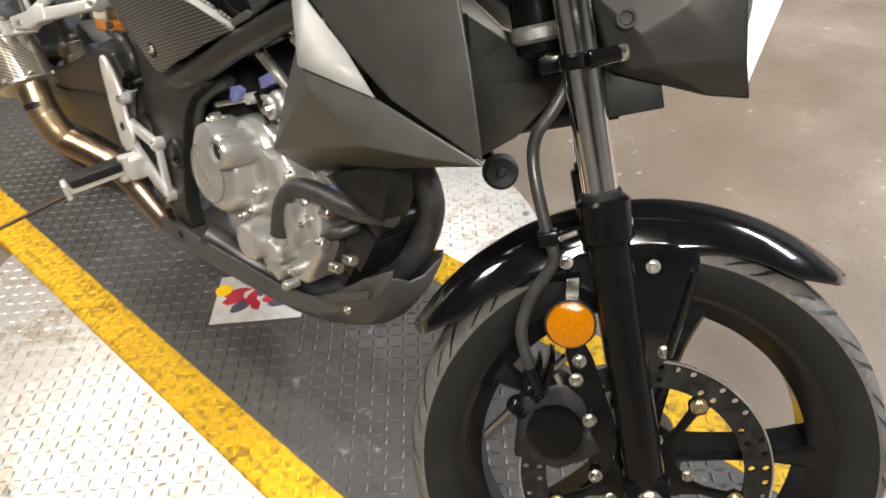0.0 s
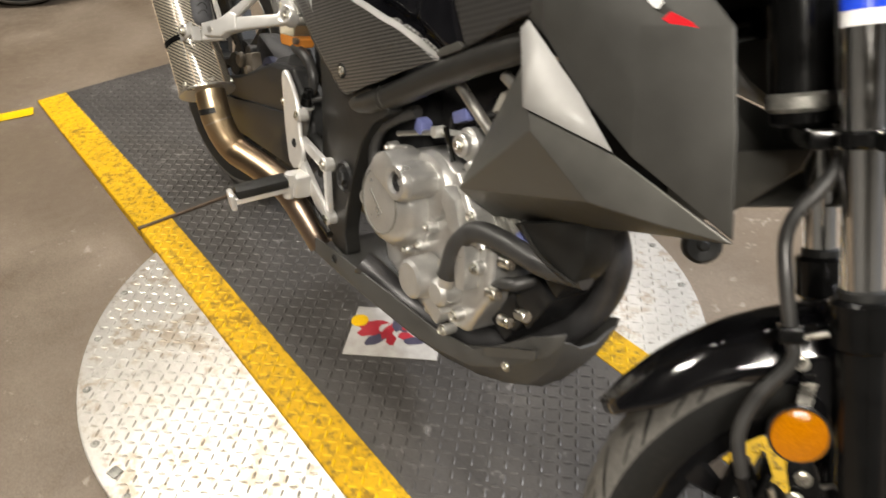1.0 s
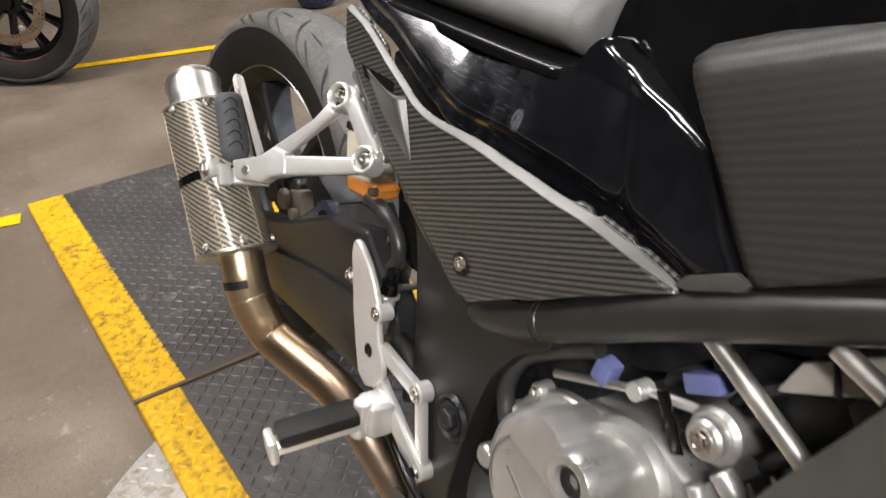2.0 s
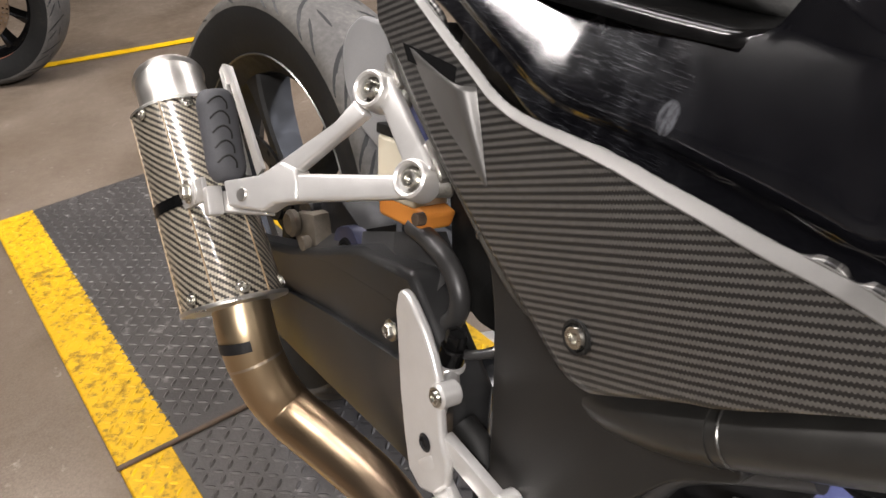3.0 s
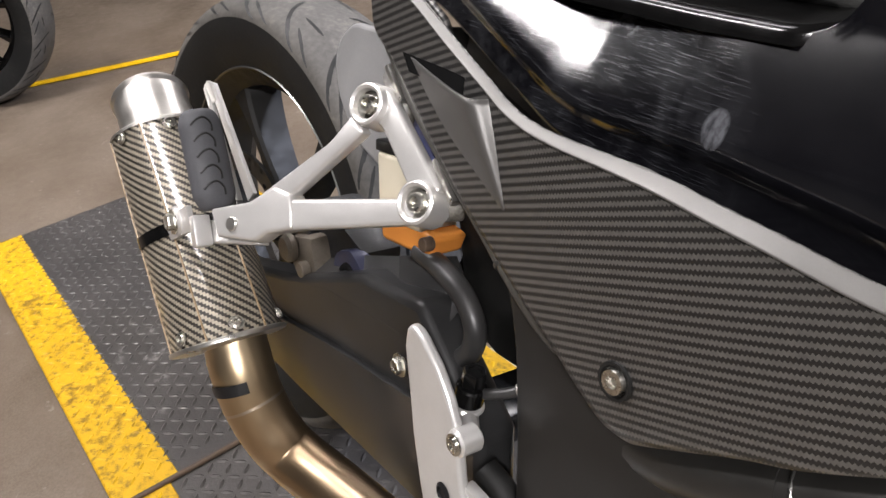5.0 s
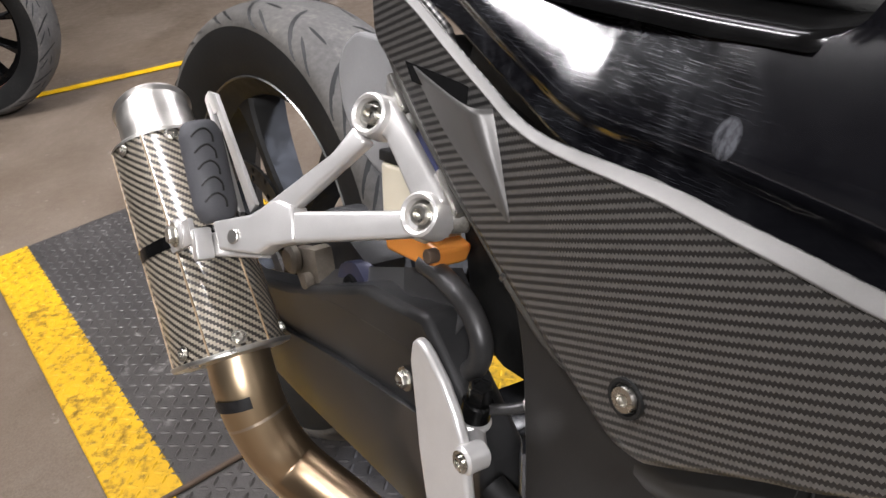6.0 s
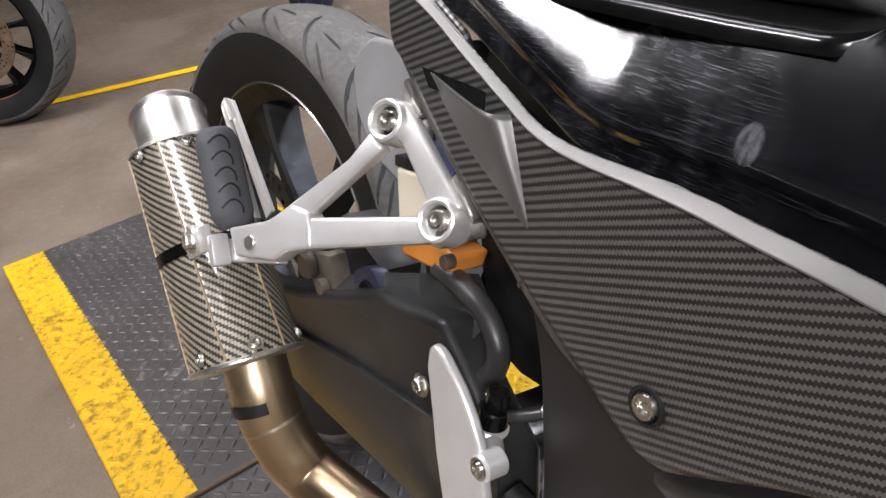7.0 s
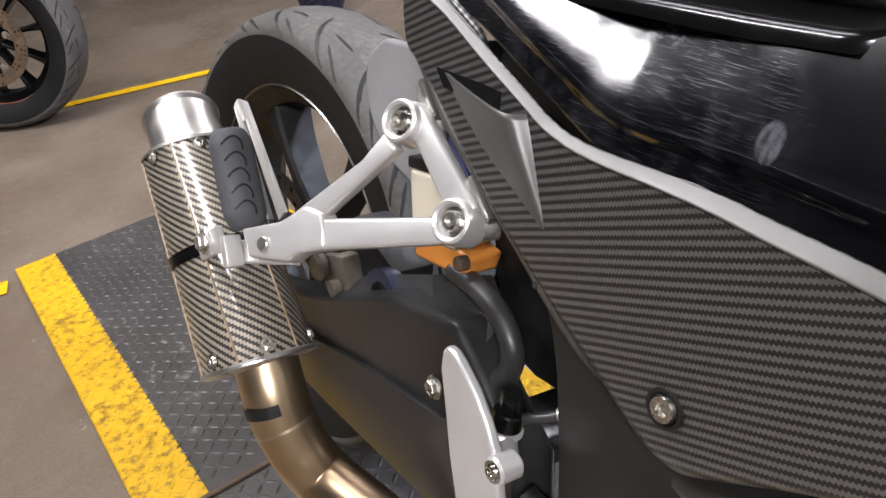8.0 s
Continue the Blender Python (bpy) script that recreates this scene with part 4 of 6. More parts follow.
def loft(name, rows, close=False, caps=False):
    """A skin through rows of points."""
    verts = [v for r in rows for v in r]
    n, faces = len(rows[0]), []
    for i in range(len(rows) - 1):
        for j in range(n if close else n - 1):
            k = (j + 1) % n
            faces.append((i * n + j, i * n + k, (i + 1) * n + k, (i + 1) * n + j))
    if caps:
        faces.append(tuple(range(n)))
        faces.append(tuple(range((len(rows) - 1) * n, len(rows) * n))[::-1])
    me = mesh_from(name, verts, faces, [(v[0] * 0.7071 + v[2] * 0.7071, v[2] * 0.7071 - v[0] * 0.7071) for v in verts])
    return me


# tail panel of woven carbon
LIP = [(0.383, 0.750), (0.433, 0.738), (0.490, 0.714), (0.534, 0.696), (0.556, 0.687), (0.580, 0.682), (0.606, 0.681), (0.643, 0.682), (0.678, 0.682), (0.710, 0.680), (0.745, 0.678), (0.779, 0.675), (0.820, 0.6725), (0.862, 0.665), (0.906, 0.652)]
TAIL_LOW = [(0.383, 0.738), (0.391, 0.704), (0.410, 0.691), (0.430, 0.679), (0.460, 0.656), (0.492, 0.632), (0.530, 0.606), (0.573, 0.580), (0.622, 0.552), (0.655, 0.532), (0.671, 0.525), (0.688, 0.525), (0.702, 0.531), (0.755, 0.563), (0.785, 0.578), (0.83, 0.606), (0.906, 0.648)]


def ease(u):
    u = min(1, max(0, u))
    return u * u * (3 - 2 * u)


def off_line(x, z, line):
    """Distance from a point to a broken line."""
    p, best = Vector((x, z)), 9.0
    for a, c in zip(line, line[1:]):
        a, c = Vector(a), Vector(c)
        d = c - a
        u = min(1, max(0, (p - a).dot(d) / d.length_squared))
        best = min(best, (p - a - d * u).length)
    return best


def tail_flat(x, z):
    return 0.42 * max(0, 0.655 - z) ** 2 + 0.014 * max(0, (x - 0.72) / 0.18) ** 2 - 0.004 * math.sin((x - 0.4) * 6)


def tail_bow(x, z):
    wide = 0.0056 + 0.0022 * ease((x - 0.56) / 0.16)
    u = min(1, off_line(x, z, LIP) / wide)
    return 0.95 * wide * (1 - u) ** 1.35 + tail_flat(x, z)


def uv_flat(me, turn=-45):
    lay = me.uv_layers.new(name="UVMap") if not me.uv_layers else me.uv_layers[0]
    c, s = math.cos(radians(turn)), math.sin(radians(turn))
    for lp in me.loops:
        v = me.vertices[lp.vertex_index].co
        lay.data[lp.index].uv = (v.x * c - v.z * s, v.x * s + v.z * c)


def strip_panel(name, top, low, y, thick, bow, material, parent, label, turn=-45, nx=170, nz=40):
    """A bowed panel between an upper and a lower line, both running along x."""
    def line(pts):
        c = curve_points([(x, 0, z) for x, z in pts], 5)
        return np.maximum.accumulate([p.x for p in c]), [p.z for p in c]
    (tx, tz), (lx, lz) = line(top), line(low)
    verts, faces = [], []
    for x in np.linspace(max(tx[0], lx[0]), min(tx[-1], lx[-1]), nx):
        a, c = float(np.interp(x, tx, tz)), float(np.interp(x, lx, lz))
        for k in range(nz + 1):
            z = a + (c - a) * (k / nz) ** 1.5
            verts.append((float(x), y + bow(float(x), z), z))
    for i in range(nx - 1):
        for k in range(nz):
            q = i * (nz + 1) + k
            faces.append((q, q + 1, q + nz + 2, q + nz + 1))
    me = mesh_from(name, verts, faces)
    if sum(f.normal.y for f in me.polygons) > 0:
        me.flip_normals()
    uv_flat(me, turn)
    return thicken(part(name, me, material, parent, label, angle=50), thick)


def fine_panel(name, outline, y, thick, bow, material, parent, label="", turn=-45, cell=0.012):
    """A bowed panel cut to its outline, with enough points to bend smoothly."""
    b = bmesh.new()
    f = b.faces.new([b.verts.new((x, y, z)) for x, z in outline])
    bmesh.ops.triangulate(b, faces=[f], ngon_method="BEAUTY")
    xs, zs = [p[0] for p in outline], [p[1] for p in outline]
    for lo, hi, no in ((min(xs), max(xs), (1, 0, 0)), (min(zs), max(zs), (0, 0, 1))):
        n = int((hi - lo) / cell)
        for k in range(1, n):
            q = lo + (hi - lo) * k / n
            bmesh.ops.bisect_plane(b, geom=b.verts[:] + b.edges[:] + b.faces[:], plane_co=(q if no[0] else 0, 0, q if no[2] else 0), plane_no=no)
    for v in b.verts:
        v.co.y += bow(v.co.x, v.co.z)
    bmesh.ops.recalc_face_normals(b, faces=b.faces)
    if sum(g.normal.y for g in b.faces) > 0:
        bmesh.ops.reverse_faces(b, faces=b.faces)
    me = bpy.data.meshes.new(name)
    b.to_mesh(me)
    b.free()
    uv_flat(me, turn)
    ob = part(name, me, material, parent, label, angle=50)
    so = ob.modifiers.new("thickness", "SOLIDIFY")
    so.thickness, so.offset = thick, -1
    return ob


tail = strip_panel("tail_panel", LIP, TAIL_LOW, -0.152, 0.005, tail_bow, CARBON, bike, "woven carbon tail side panel", -67)
# Paler strip along the lip; the sheen there is put into its colour.
strip_panel("lip_sheen_strip", LIP, [(x, z - 0.0056 - 0.0020 * ease((x - 0.56) / 0.16)) for x, z in LIP[:-1]] + [(0.906, 0.649)], -0.1534, 0.0012, tail_bow, LIP_SHEEN, tail, "paler grey strip painted for the sheen on the lip", nx=170, nz=10)
part("panel_screw", moved(lathe([(0, 0.000), (0.003, 0.0), (0.004, 0.003), (0.0075, 0.003), (0.0085, 0.0)], 24), pose(0.676, -0.1535, 0.560) @ Y90), BOLT, tail, "steel panel screw")
# Black ring in place of the shaded recess round the screw.
part("screw_recess_shade", moved(lathe([(0.0085, -0.002), (0.0100, 0.0012), (0.0118, 0.0012), (0.0125, -0.002)], 28), pose(0.676, -0.1535, 0.560) @ Y90), RUBBER, tail)


def scoop_rows():
    """A wedge with a rounded ridge that stands out at its mouth and runs out flush at its point."""
    left = [(0.4363, 0.6932), (0.4863, 0.6539), (0.5325, 0.6298), (0.5735, 0.6082)]
    ridge = [(0.5270, 0.0125, 0.6845), (0.5445, 0.0095, 0.6578), (0.5575, 0.0055, 0.6362), (0.5740, 0.0, 0.6084)]
    right = [(0.5440, 0.6865), (0.5561, 0.6565), (0.5661, 0.6309), (0.5745, 0.6086)]

    def line(pts):
        return curve_points([Vector((p[0], -0.1522 - (p[1] if len(p) == 3 else 0.0), p[-1])) for p in pts], 7)
    rows = []
    for a, r, c in zip(line(left), line(ridge), line(right)):
        k = max(0.0, (a - c).length) / 0.108
        out = Vector((0, -1, 0))
        sect = [a, a.lerp(r, 0.45) + out * 0.0022 * k, a.lerp(r, 0.88) + out * 0.0022 * k, r.lerp(c, 0.25) + out * 0.0030 * k, r.lerp(c, 0.72) - out * 0.0012 * k, c]
        rows.append([tuple(p) for p in curve_points(sect, 6)])
    return rows


scoop = thicken(part("air_scoop", loft("scoop", scoop_rows()), SCOOP_DARK, tail, "charcoal air scoop", angle=60), 0.0012, 1)
# Black sheet just off the panel stands in for shade inside the mouth.
mouth_top = curve_points([Vector((x, -0.1545, z)) for x, z in ((0.4375, 0.6934), (0.4924, 0.6936), (0.5225, 0.6922), (0.5383, 0.6908), (0.5440, 0.6868))], 6)
mouth_rows = [[tuple(p + Vector((0.010 * d, 0, -0.012 * d))) for p in mouth_top] for d in (0.0, 0.5, 1.0)]
part("scoop_mouth_shade", loft("mouth", mouth_rows), HOLE_SHADE, scoop)

# gloss cover between tail panel and seat
COVER_LOW = [(0.27, 0.785), (0.33, 0.755)] + [(x, z - 0.018) for x, z in LIP[:-1]] + [(0.906, 0.640), (0.930, 0.650), (0.956, 0.666)]
COVER_TOP = [(0.27, 0.815), (0.33, 0.785), (0.42, 0.758), (0.49, 0.753), (0.605, 0.752), (0.66, 0.752), (0.70, 0.756), (0.716, 0.766), (0.727, 0.784), (0.750, 0.796), (0.794, 0.780), (0.857, 0.763), (0.881, 0.754), (0.900, 0.731), (0.927, 0.700), (0.956, 0.673)]
COVER_EDGE = [(0.956, 0.673), (0.927, 0.700), (0.900, 0.731), (0.881, 0.754), (0.857, 0.763), (0.794, 0.780), (0.750, 0.796)]


def lip_z(x):
    for (xa, za), (xb, zb) in zip(LIP, LIP[1:]):
        if x < xb:
            return za + (zb - za) * (x - xa) / (xb - xa)
    return LIP[-1][1]


def cover_bow(x, z):
    u = min(1, max(0, (z - max(0.672, lip_z(x))) / 0.085))
    front = ease((x - 0.69) / 0.16)
    crease = 0.006 * math.exp(-((x - 0.80 - (0.72 - z) * 0.45) / 0.012) ** 2) * front
    roll = 0.020 * max(0, 1 - off_line(x, z, COVER_EDGE) / 0.014) ** 2
    flat = ease((x - 0.54) / 0.14)
    under = 0.011 * min(1.0, max(0, 1 - (z - lip_z(x)) / 0.019)) ** 2
    return 0.004 + 0.052 * u ** 1.2 * (1 - 0.40 * flat - 0.20 * front) + crease + roll + under


cover = strip_panel("side_cover", COVER_TOP, COVER_LOW, -0.131, 0.004, cover_bow, GLOSS, bike, "glossy black side cover")
part("cover_foot", plate([(0.905, 0.655), (0.911, 0.665), (0.947, 0.685), (0.960, 0.682), (0.957, 0.677), (0.915, 0.655)], -0.139, -0.132, bev=0.001), SHROUD, cover)


def body_rows(xs, half, low, high, n=22, p=0.6):
    """Rounded sections across the bike: half width, bottom and top at each x."""
    rows = []
    for x in xs:
        w, a, c = half(x), low(x), high(x)
        row = []
        for k in range(n):
            th = math.pi * k / (n - 1)
            s, cc = math.sin(th), math.cos(th)
            row.append((x, -w * (abs(cc) ** p) * (1 if cc > 0 else -1), a + (c - a) * max(0, s) ** p))
        rows.append(row)
    return rows


def seat_half(x):
    return (0.088 + 0.016 * math.sin(max(0, x - 0.2) * 5)) * math.sqrt(max(0.02, 1 - (max(0, x - 0.684) / 0.028) ** 2))


def tuck(me):
    """Draws the lower edge of the seat's sides inwards."""
    for v in me.vertices:
        v.co.y *= 1 - 0.42 * min(1, max(0, (0.795 - v.co.z) / 0.034)) ** 2
    return me


seat = part("seat", tuck(loft("seat", body_rows(steps(0.16, 0.711, 60), seat_half, lambda x: 0.761 + 0.10 * max(0, 0.40 - x), lambda x: 0.845 + 0.18 * max(0, 0.45 - x), 30, 0.85), close=True, caps=True)), VINYL, bike, "black vinyl seat", angle=60)
part("seat_base", loft("seat_base", body_rows(steps(0.30, 0.720, 40), lambda x: 0.106 * math.sqrt(max(0.02, 1 - (max(0, x - 0.698) / 0.024) ** 2)), lambda x: 0.7462 + 0.10 * max(0, 0.40 - x) + 0.003 * min(1, max(0, (x - 0.64) / 0.06)) + 0.012 * max(0, (x - 0.698) / 0.020) ** 2, lambda x: 0.767 + 0.10 * max(0, 0.40 - x)), close=True, caps=True), SATIN_BLACK, seat, angle=60)
tank = part("fuel_tank", loft("tank", body_rows(steps(0.722, 1.30, 34), lambda x: 0.078 + 0.053 * math.sin(max(0, min(1, (x - 0.76) / 0.32)) * math.pi / 2), lambda x: 0.662 + max(0, x - 0.92) * 0.62, lambda x: 0.855 + 0.145 * max(0.0, math.sin((x - 0.72) / 0.58 * math.pi)) ** 0.8), close=True, caps=True), GLOSS_CLEAN, bike, "glossy black fuel tank with textured side pads", angle=60)
PAD_EDGE = [(0.948, 0.672), (0.910, 0.718), (0.880, 0.754), (0.852, 0.788), (0.846, 0.804), (0.858, 0.816), (0.90, 0.834), (0.955, 0.856), (1.02, 0.880)]
PAD = PAD_EDGE + [(1.12, 0.90), (1.22, 0.88), (1.26, 0.82), (1.20, 0.815), (1.12, 0.775), (1.05, 0.738)]


def pad_bow(x, z):
    u = min(1, off_line(x, z, PAD_EDGE) / 0.022)
    return 0.022 * (1 - u) ** 2 + 0.9 * max(0, z - 0.76) ** 2 - 0.02 * min(1, max(0, (x - 0.9) / 0.2)) ** 2


fine_panel("tank_pad", PAD, -0.135, 0.012, pad_bow, CARBON_TANK, tank, "charcoal ribbed tank side pad", turn=-67, cell=0.009)

# frame
frame_r = part("frame_rail", tube("frame_rail", [(0.765, -0.128, 0.541), (0.84, -0.1275, 0.586), (0.91, -0.126, 0.629), (1.06, -0.118, 0.712), (1.22, -0.08, 0.78)], [0.0197, 0.0193, 0.019, 0.0185, 0.018], 20, 8), SATIN, bike, "satin black frame rail")
part("frame_rail_far_side", tube("frame_rail", [(0.66, 0.125, 0.505), (0.765, 0.128, 0.541), (0.91, 0.126, 0.629), (1.06, 0.118, 0.712), (1.22, 0.08, 0.78)], 0.019, 16, 6), SATIN_BLACK, frame_r)
part("rail_socket", tube("rail_socket", [(0.655, -0.112, 0.500), (0.70, -0.121, 0.512), (0.745, -0.126, 0.531), (0.779, -0.128, 0.5495)], [0.019, 0.020, 0.0205, 0.0205], 20, 8), SATIN, frame_r)
part("rail_joint", rod((0.784, -0.128, 0.5525), (0.7875, -0.128, 0.5546), 0.0205, 24), DARK_STEEL, frame_r)
piv = bevel(part("pivot_plate", plate(rounded([(0.535, 0.610), (0.60, 0.600), (0.70, 0.545), (0.780, 0.560), (0.805, 0.535), (0.762, 0.505), (0.732, 0.460), (0.712, 0.380), (0.702, 0.280), (0.722, 0.236), (0.655, 0.236), (0.606, 0.36), (0.592, 0.45), (0.574, 0.53)], 4), -0.137, -0.108), PIVOT, bike, "satin black frame pivot plate"), 0.006, 3)
part("pivot_plate_far_side", plate([(0.60, 0.56), (0.78, 0.53), (0.72, 0.40), (0.72, 0.27), (0.66, 0.25), (0.62, 0.45)], 0.115, 0.145, bev=0.004), SATIN, piv)
part("pivot_nut", join([(hexbolt((0.690, -0.139, 0.380), (0, -1, 0), 0.013, 0.010), Matrix()), (moved(lathe([(0.020, 0), (0.024, 0.004), (0.028, 0.0)], 28), pose(0.690, -0.139, 0.380) @ Y90), Matrix())]), DARK_METAL, piv)
part("frame_brace", rod((0.928, -0.108, 0.618), (1.03, -0.104, 0.568), 0.0080, 16), STEEL, bike, "satin steel frame brace")
part("frame_brace", rod((1.012, -0.105, 0.660), (1.052, -0.105, 0.647), 0.0080, 16), STEEL, bike, "satin steel frame brace")
part("seat_rail", tube("seat_rail", [(0.626, -0.120, 0.530), (0.600, -0.136, 0.553), (0.573, -0.146, 0.576), (0.5506, -0.148, 0.592), (0.5034, -0.148, 0.621), (0.4514, -0.148, 0.656), (0.4063, -0.146, 0.692)], [0.011, 0.0095, 0.0064, 0.0054, 0.005, 0.005, 0.0045], 14, 6), SHROUD, bike)
part("rail_weld", rod((0.5660, -0.1468, 0.5805), (0.5610, -0.1474, 0.5845), 0.0072, 18, bev=0.002), DARK_STEEL, bike)
part("tail_tab", plate([(0.406, 0.640), (0.417, 0.648), (0.447, 0.613), (0.436, 0.603)], -0.126, -0.122, bev=0.001), BLUE_PLUG, bike, "pale blue metal tab")
part("inner_tail", moved(box(0.30, 0.17, 0.07, 0.02), pose(0.56, 0, 0.67, 0, 12, 0)), PLASTIC, bike)

# radiator shrouds
def across(y, side):
    """The same place on the other side of the bike's middle."""
    return y if side > 0 else -0.06 - y


def shroud(side):
    v = [(0.990, -0.132, 0.496), (1.017, -0.085, 0.459), (1.160, -0.100, 0.520), (1.285, -0.122, 0.579), (1.410, -0.150, 0.636),
         (1.272, -0.196, 0.620), (1.178, -0.203, 0.660), (1.165, -0.199, 0.677), (1.284, -0.187, 0.674), (1.082, -0.154, 0.740), (1.086, -0.142, 0.712), (1.345, -0.176, 0.628)]
    f = [(0, 10, 6), (10, 9, 7, 6), (0, 6, 5), (0, 5, 2, 1), (5, 11, 3, 2), (11, 4, 3), (6, 7, 8), (6, 8, 5), (8, 11, 5), (8, 4, 11)]
    return facets("shroud", [(x, across(y, side), z) for x, y, z in v], f)


def shroud_top(side):
    """The large upper panel, from the groove to the front edge."""
    v = [(1.072, -0.144, 0.752), (1.112, -0.168, 0.800), (1.140, -0.170, 0.745), (1.207, -0.174, 0.708), (1.298, -0.180, 0.677), (1.410, -0.153, 0.641),
         (1.378, -0.150, 0.730), (1.340, -0.145, 0.812), (1.262, -0.138, 0.852), (1.085, -0.155, 0.86), (1.08, -0.12, 0.95), (1.255, -0.165, 0.79)]
    f = [(0, 1, 2), (2, 1, 11, 3), (3, 11, 4), (4, 11, 6, 5), (11, 7, 6), (1, 9, 11), (9, 8, 7, 11), (9, 10, 8)]
    return facets("shroud", [(x, across(y, side), z) for x, y, z in v], f)


for side in (1, -1):
    low = bevel(thicken(part("radiator_shroud", shroud(side), SHROUD, bike, "satin charcoal faceted radiator shroud", angle=14), 0.004), 0.003, 2, 10)
    bevel(thicken(part("upper_shroud", shroud_top(side), SHROUD_SHADED, low, angle=18), 0.004), 0.003, 2, 12)
    sil = part("silver_insert", facets("insert", [(x, across(y, side), z) for x, y, z in ((1.084, -0.158, 0.740), (1.163, -0.204, 0.680), (1.283, -0.191, 0.678), (1.215, -0.178, 0.709), (1.140, -0.174, 0.743), (1.102, -0.165, 0.754))], [(0, 1, 4, 5), (1, 3, 4), (1, 2, 3)]), SILVER, low, "silver painted insert", angle=70)
    thicken(sil, 0.003)
mark = part("tank_badge", plate([(1.274, 0.8005), (1.300, 0.7945), (1.322, 0.7965), (1.302, 0.8055), (1.280, 0.809)], -0.1604, -0.1596, bow=lambda x, z: (x - 1.27) * 0.20), RED, bike, "white and red badge strip on the shroud")
for k in range(4):
    xa, za = 1.180 + 0.0235 * k, 0.8320 - 0.0068 * k
    part("badge_block", plate(rounded([(xa, za), (xa + 0.016, za - 0.0050), (xa + 0.021, za + 0.0040), (xa + 0.005, za + 0.0090)], 3), -0.1604, -0.1596, bow=lambda x, z: (x - 1.27) * (0.20 if x > 1.27 else -0.02)), WHITE, mark)
part("shroud_liner", plate([(1.170, 0.602), (1.347, 0.682), (1.343, 0.655), (1.284, 0.576), (1.233, 0.532), (1.205, 0.517)], 0.046, 0.052, bev=0.001), SHROUD, bike)

# radiator, horn
rad = part("radiator", moved(box(0.028, 0.18, 0.20, 0.006), pose(1.150, 0.0, 0.60, 0, -12, 0)), PLASTIC, bike)
part("radiator_duct", plate([(1.095, 0.492), (1.176, 0.535), (1.215, 0.552), (1.226, 0.500), (1.216, 0.472), (1.160, 0.474)], -0.118, -0.070, bev=0.003), PLASTIC, rad)
part("duct_trim", tube("duct_trim", [(1.110, -0.119, 0.498), (1.150, -0.121, 0.480), (1.185, -0.120, 0.474), (1.222, -0.119, 0.473)], 0.0022, 8, 6), SATIN, rad)
horn_q = Matrix.Translation((1.232, 0.092, 0.495)) @ Vector((0.72, -0.62, 0.25)).to_track_quat("Z", "Y").to_matrix().to_4x4()
horn = part("horn", moved(lathe([(0, 0.010), (0.005, 0.010), (0.008, 0.006), (0.021, 0.008), (0.0255, 0.004), (0.0265, -0.006), (0.019, -0.018), (0.009, -0.024), (0, -0.024)], 36), horn_q), PLASTIC, bike, "round black horn")
part("horn_bracket", plate([(1.11, 0.492), (1.205, 0.522), (1.220, 0.507), (1.115, 0.477)], 0.092, 0.097), SATIN_BLACK, horn)

# engine
engine = bevel(part("crankcase", plate([(0.752, 0.330), (0.785, 0.262), (0.90, 0.235), (1.02, 0.262), (1.055, 0.340), (1.045, 0.420), (0.985, 0.475), (0.90, 0.500), (0.82, 0.480), (0.765, 0.430)], -0.098, 0.10), CAST, bike, "cast aluminium engine crankcase"), 0.010, 3)
part("gearbox", moved(box(0.24, 0.16, 0.28, 0.02), pose(0.70, 0.0, 0.42)), DARK_METAL, engine)
part("cylinder", moved(box(0.105, 0.15, 0.15, 0.012), pose(1.045, 0.0, 0.50, 0, 38, 0)), CAST_DARK, engine)
part("cylinder_head", moved(box(0.12, 0.165, 0.075, 0.014), pose(1.085, 0.0, 0.605, 0, 38, 0)), DARK_METAL, engine)
for k in range(5):
    part("cooling_rib", moved(box(0.118, 0.162, 0.005, 0.001), pose(1.045, 0, 0.50, 0, 38, 0) @ pose(0, 0, -0.055 + 0.024 * k)), CAST_DARK, engine)
cov_q = pose(0.826, -0.096, 0.400) @ Matrix.Rotation(radians(90), 4, "X")


clutch = part("clutch_cover", lathe([(0, 0.0565), (0.046, 0.0565), (0.052, 0.0545), (0.056, 0.0520), (0.064, 0.0480), (0.0705, 0.0400), (0.0735, 0.0260), (0.0745, 0.0135), (0.0815, 0.0125), (0.0835, 0.0100), (0.0835, 0)], 84), CAST, engine, "silver cast clutch cover", basis=cov_q, angle=30)
part("filler_housing", moved(plate(rounded([(-0.038, 0.040), (-0.020, 0.074), (0.004, 0.088), (0.022, 0.084), (0.030, 0.077), (0.056, 0.088), (0.086, 0.078), (0.090, 0.050), (0.072, 0.034), (0.046, 0.022), (0.018, 0.030)], 4), -0.060, -0.004, bev=0.005), Matrix.Rotation(radians(-90), 4, "X")), CAST, clutch, angle=50)
part("filler_neck", moved(lathe([(0.0155, 0.006), (0.0165, 0.0125), (0.0195, 0.0135), (0.0250, 0.012), (0.0285, 0.006), (0.0300, -0.02)], 40), pose(0.056, 0.059, 0.057)), CAST, clutch)
part("cover_step", moved(lathe([(0.050, 0.0575), (0.0515, 0.0575), (0.0515, 0.050), (0.050, 0.050)], 60, True), pose(0, 0, 0)), CAST_DARK, clutch)
part("cover_wing", moved(lathe([(0, 0.014), (0.040, 0.014), (0.050, 0.011), (0.054, 0.004), (0.055, 0)], 48), pose(0.058, 0.046, 0)), CAST, clutch)
part("cover_lug", moved(lathe([(0, 0.032), (0.011, 0.032), (0.0135, 0.029), (0.0145, 0)], 22), pose(-0.088, -0.038, 0)), CAST, clutch)
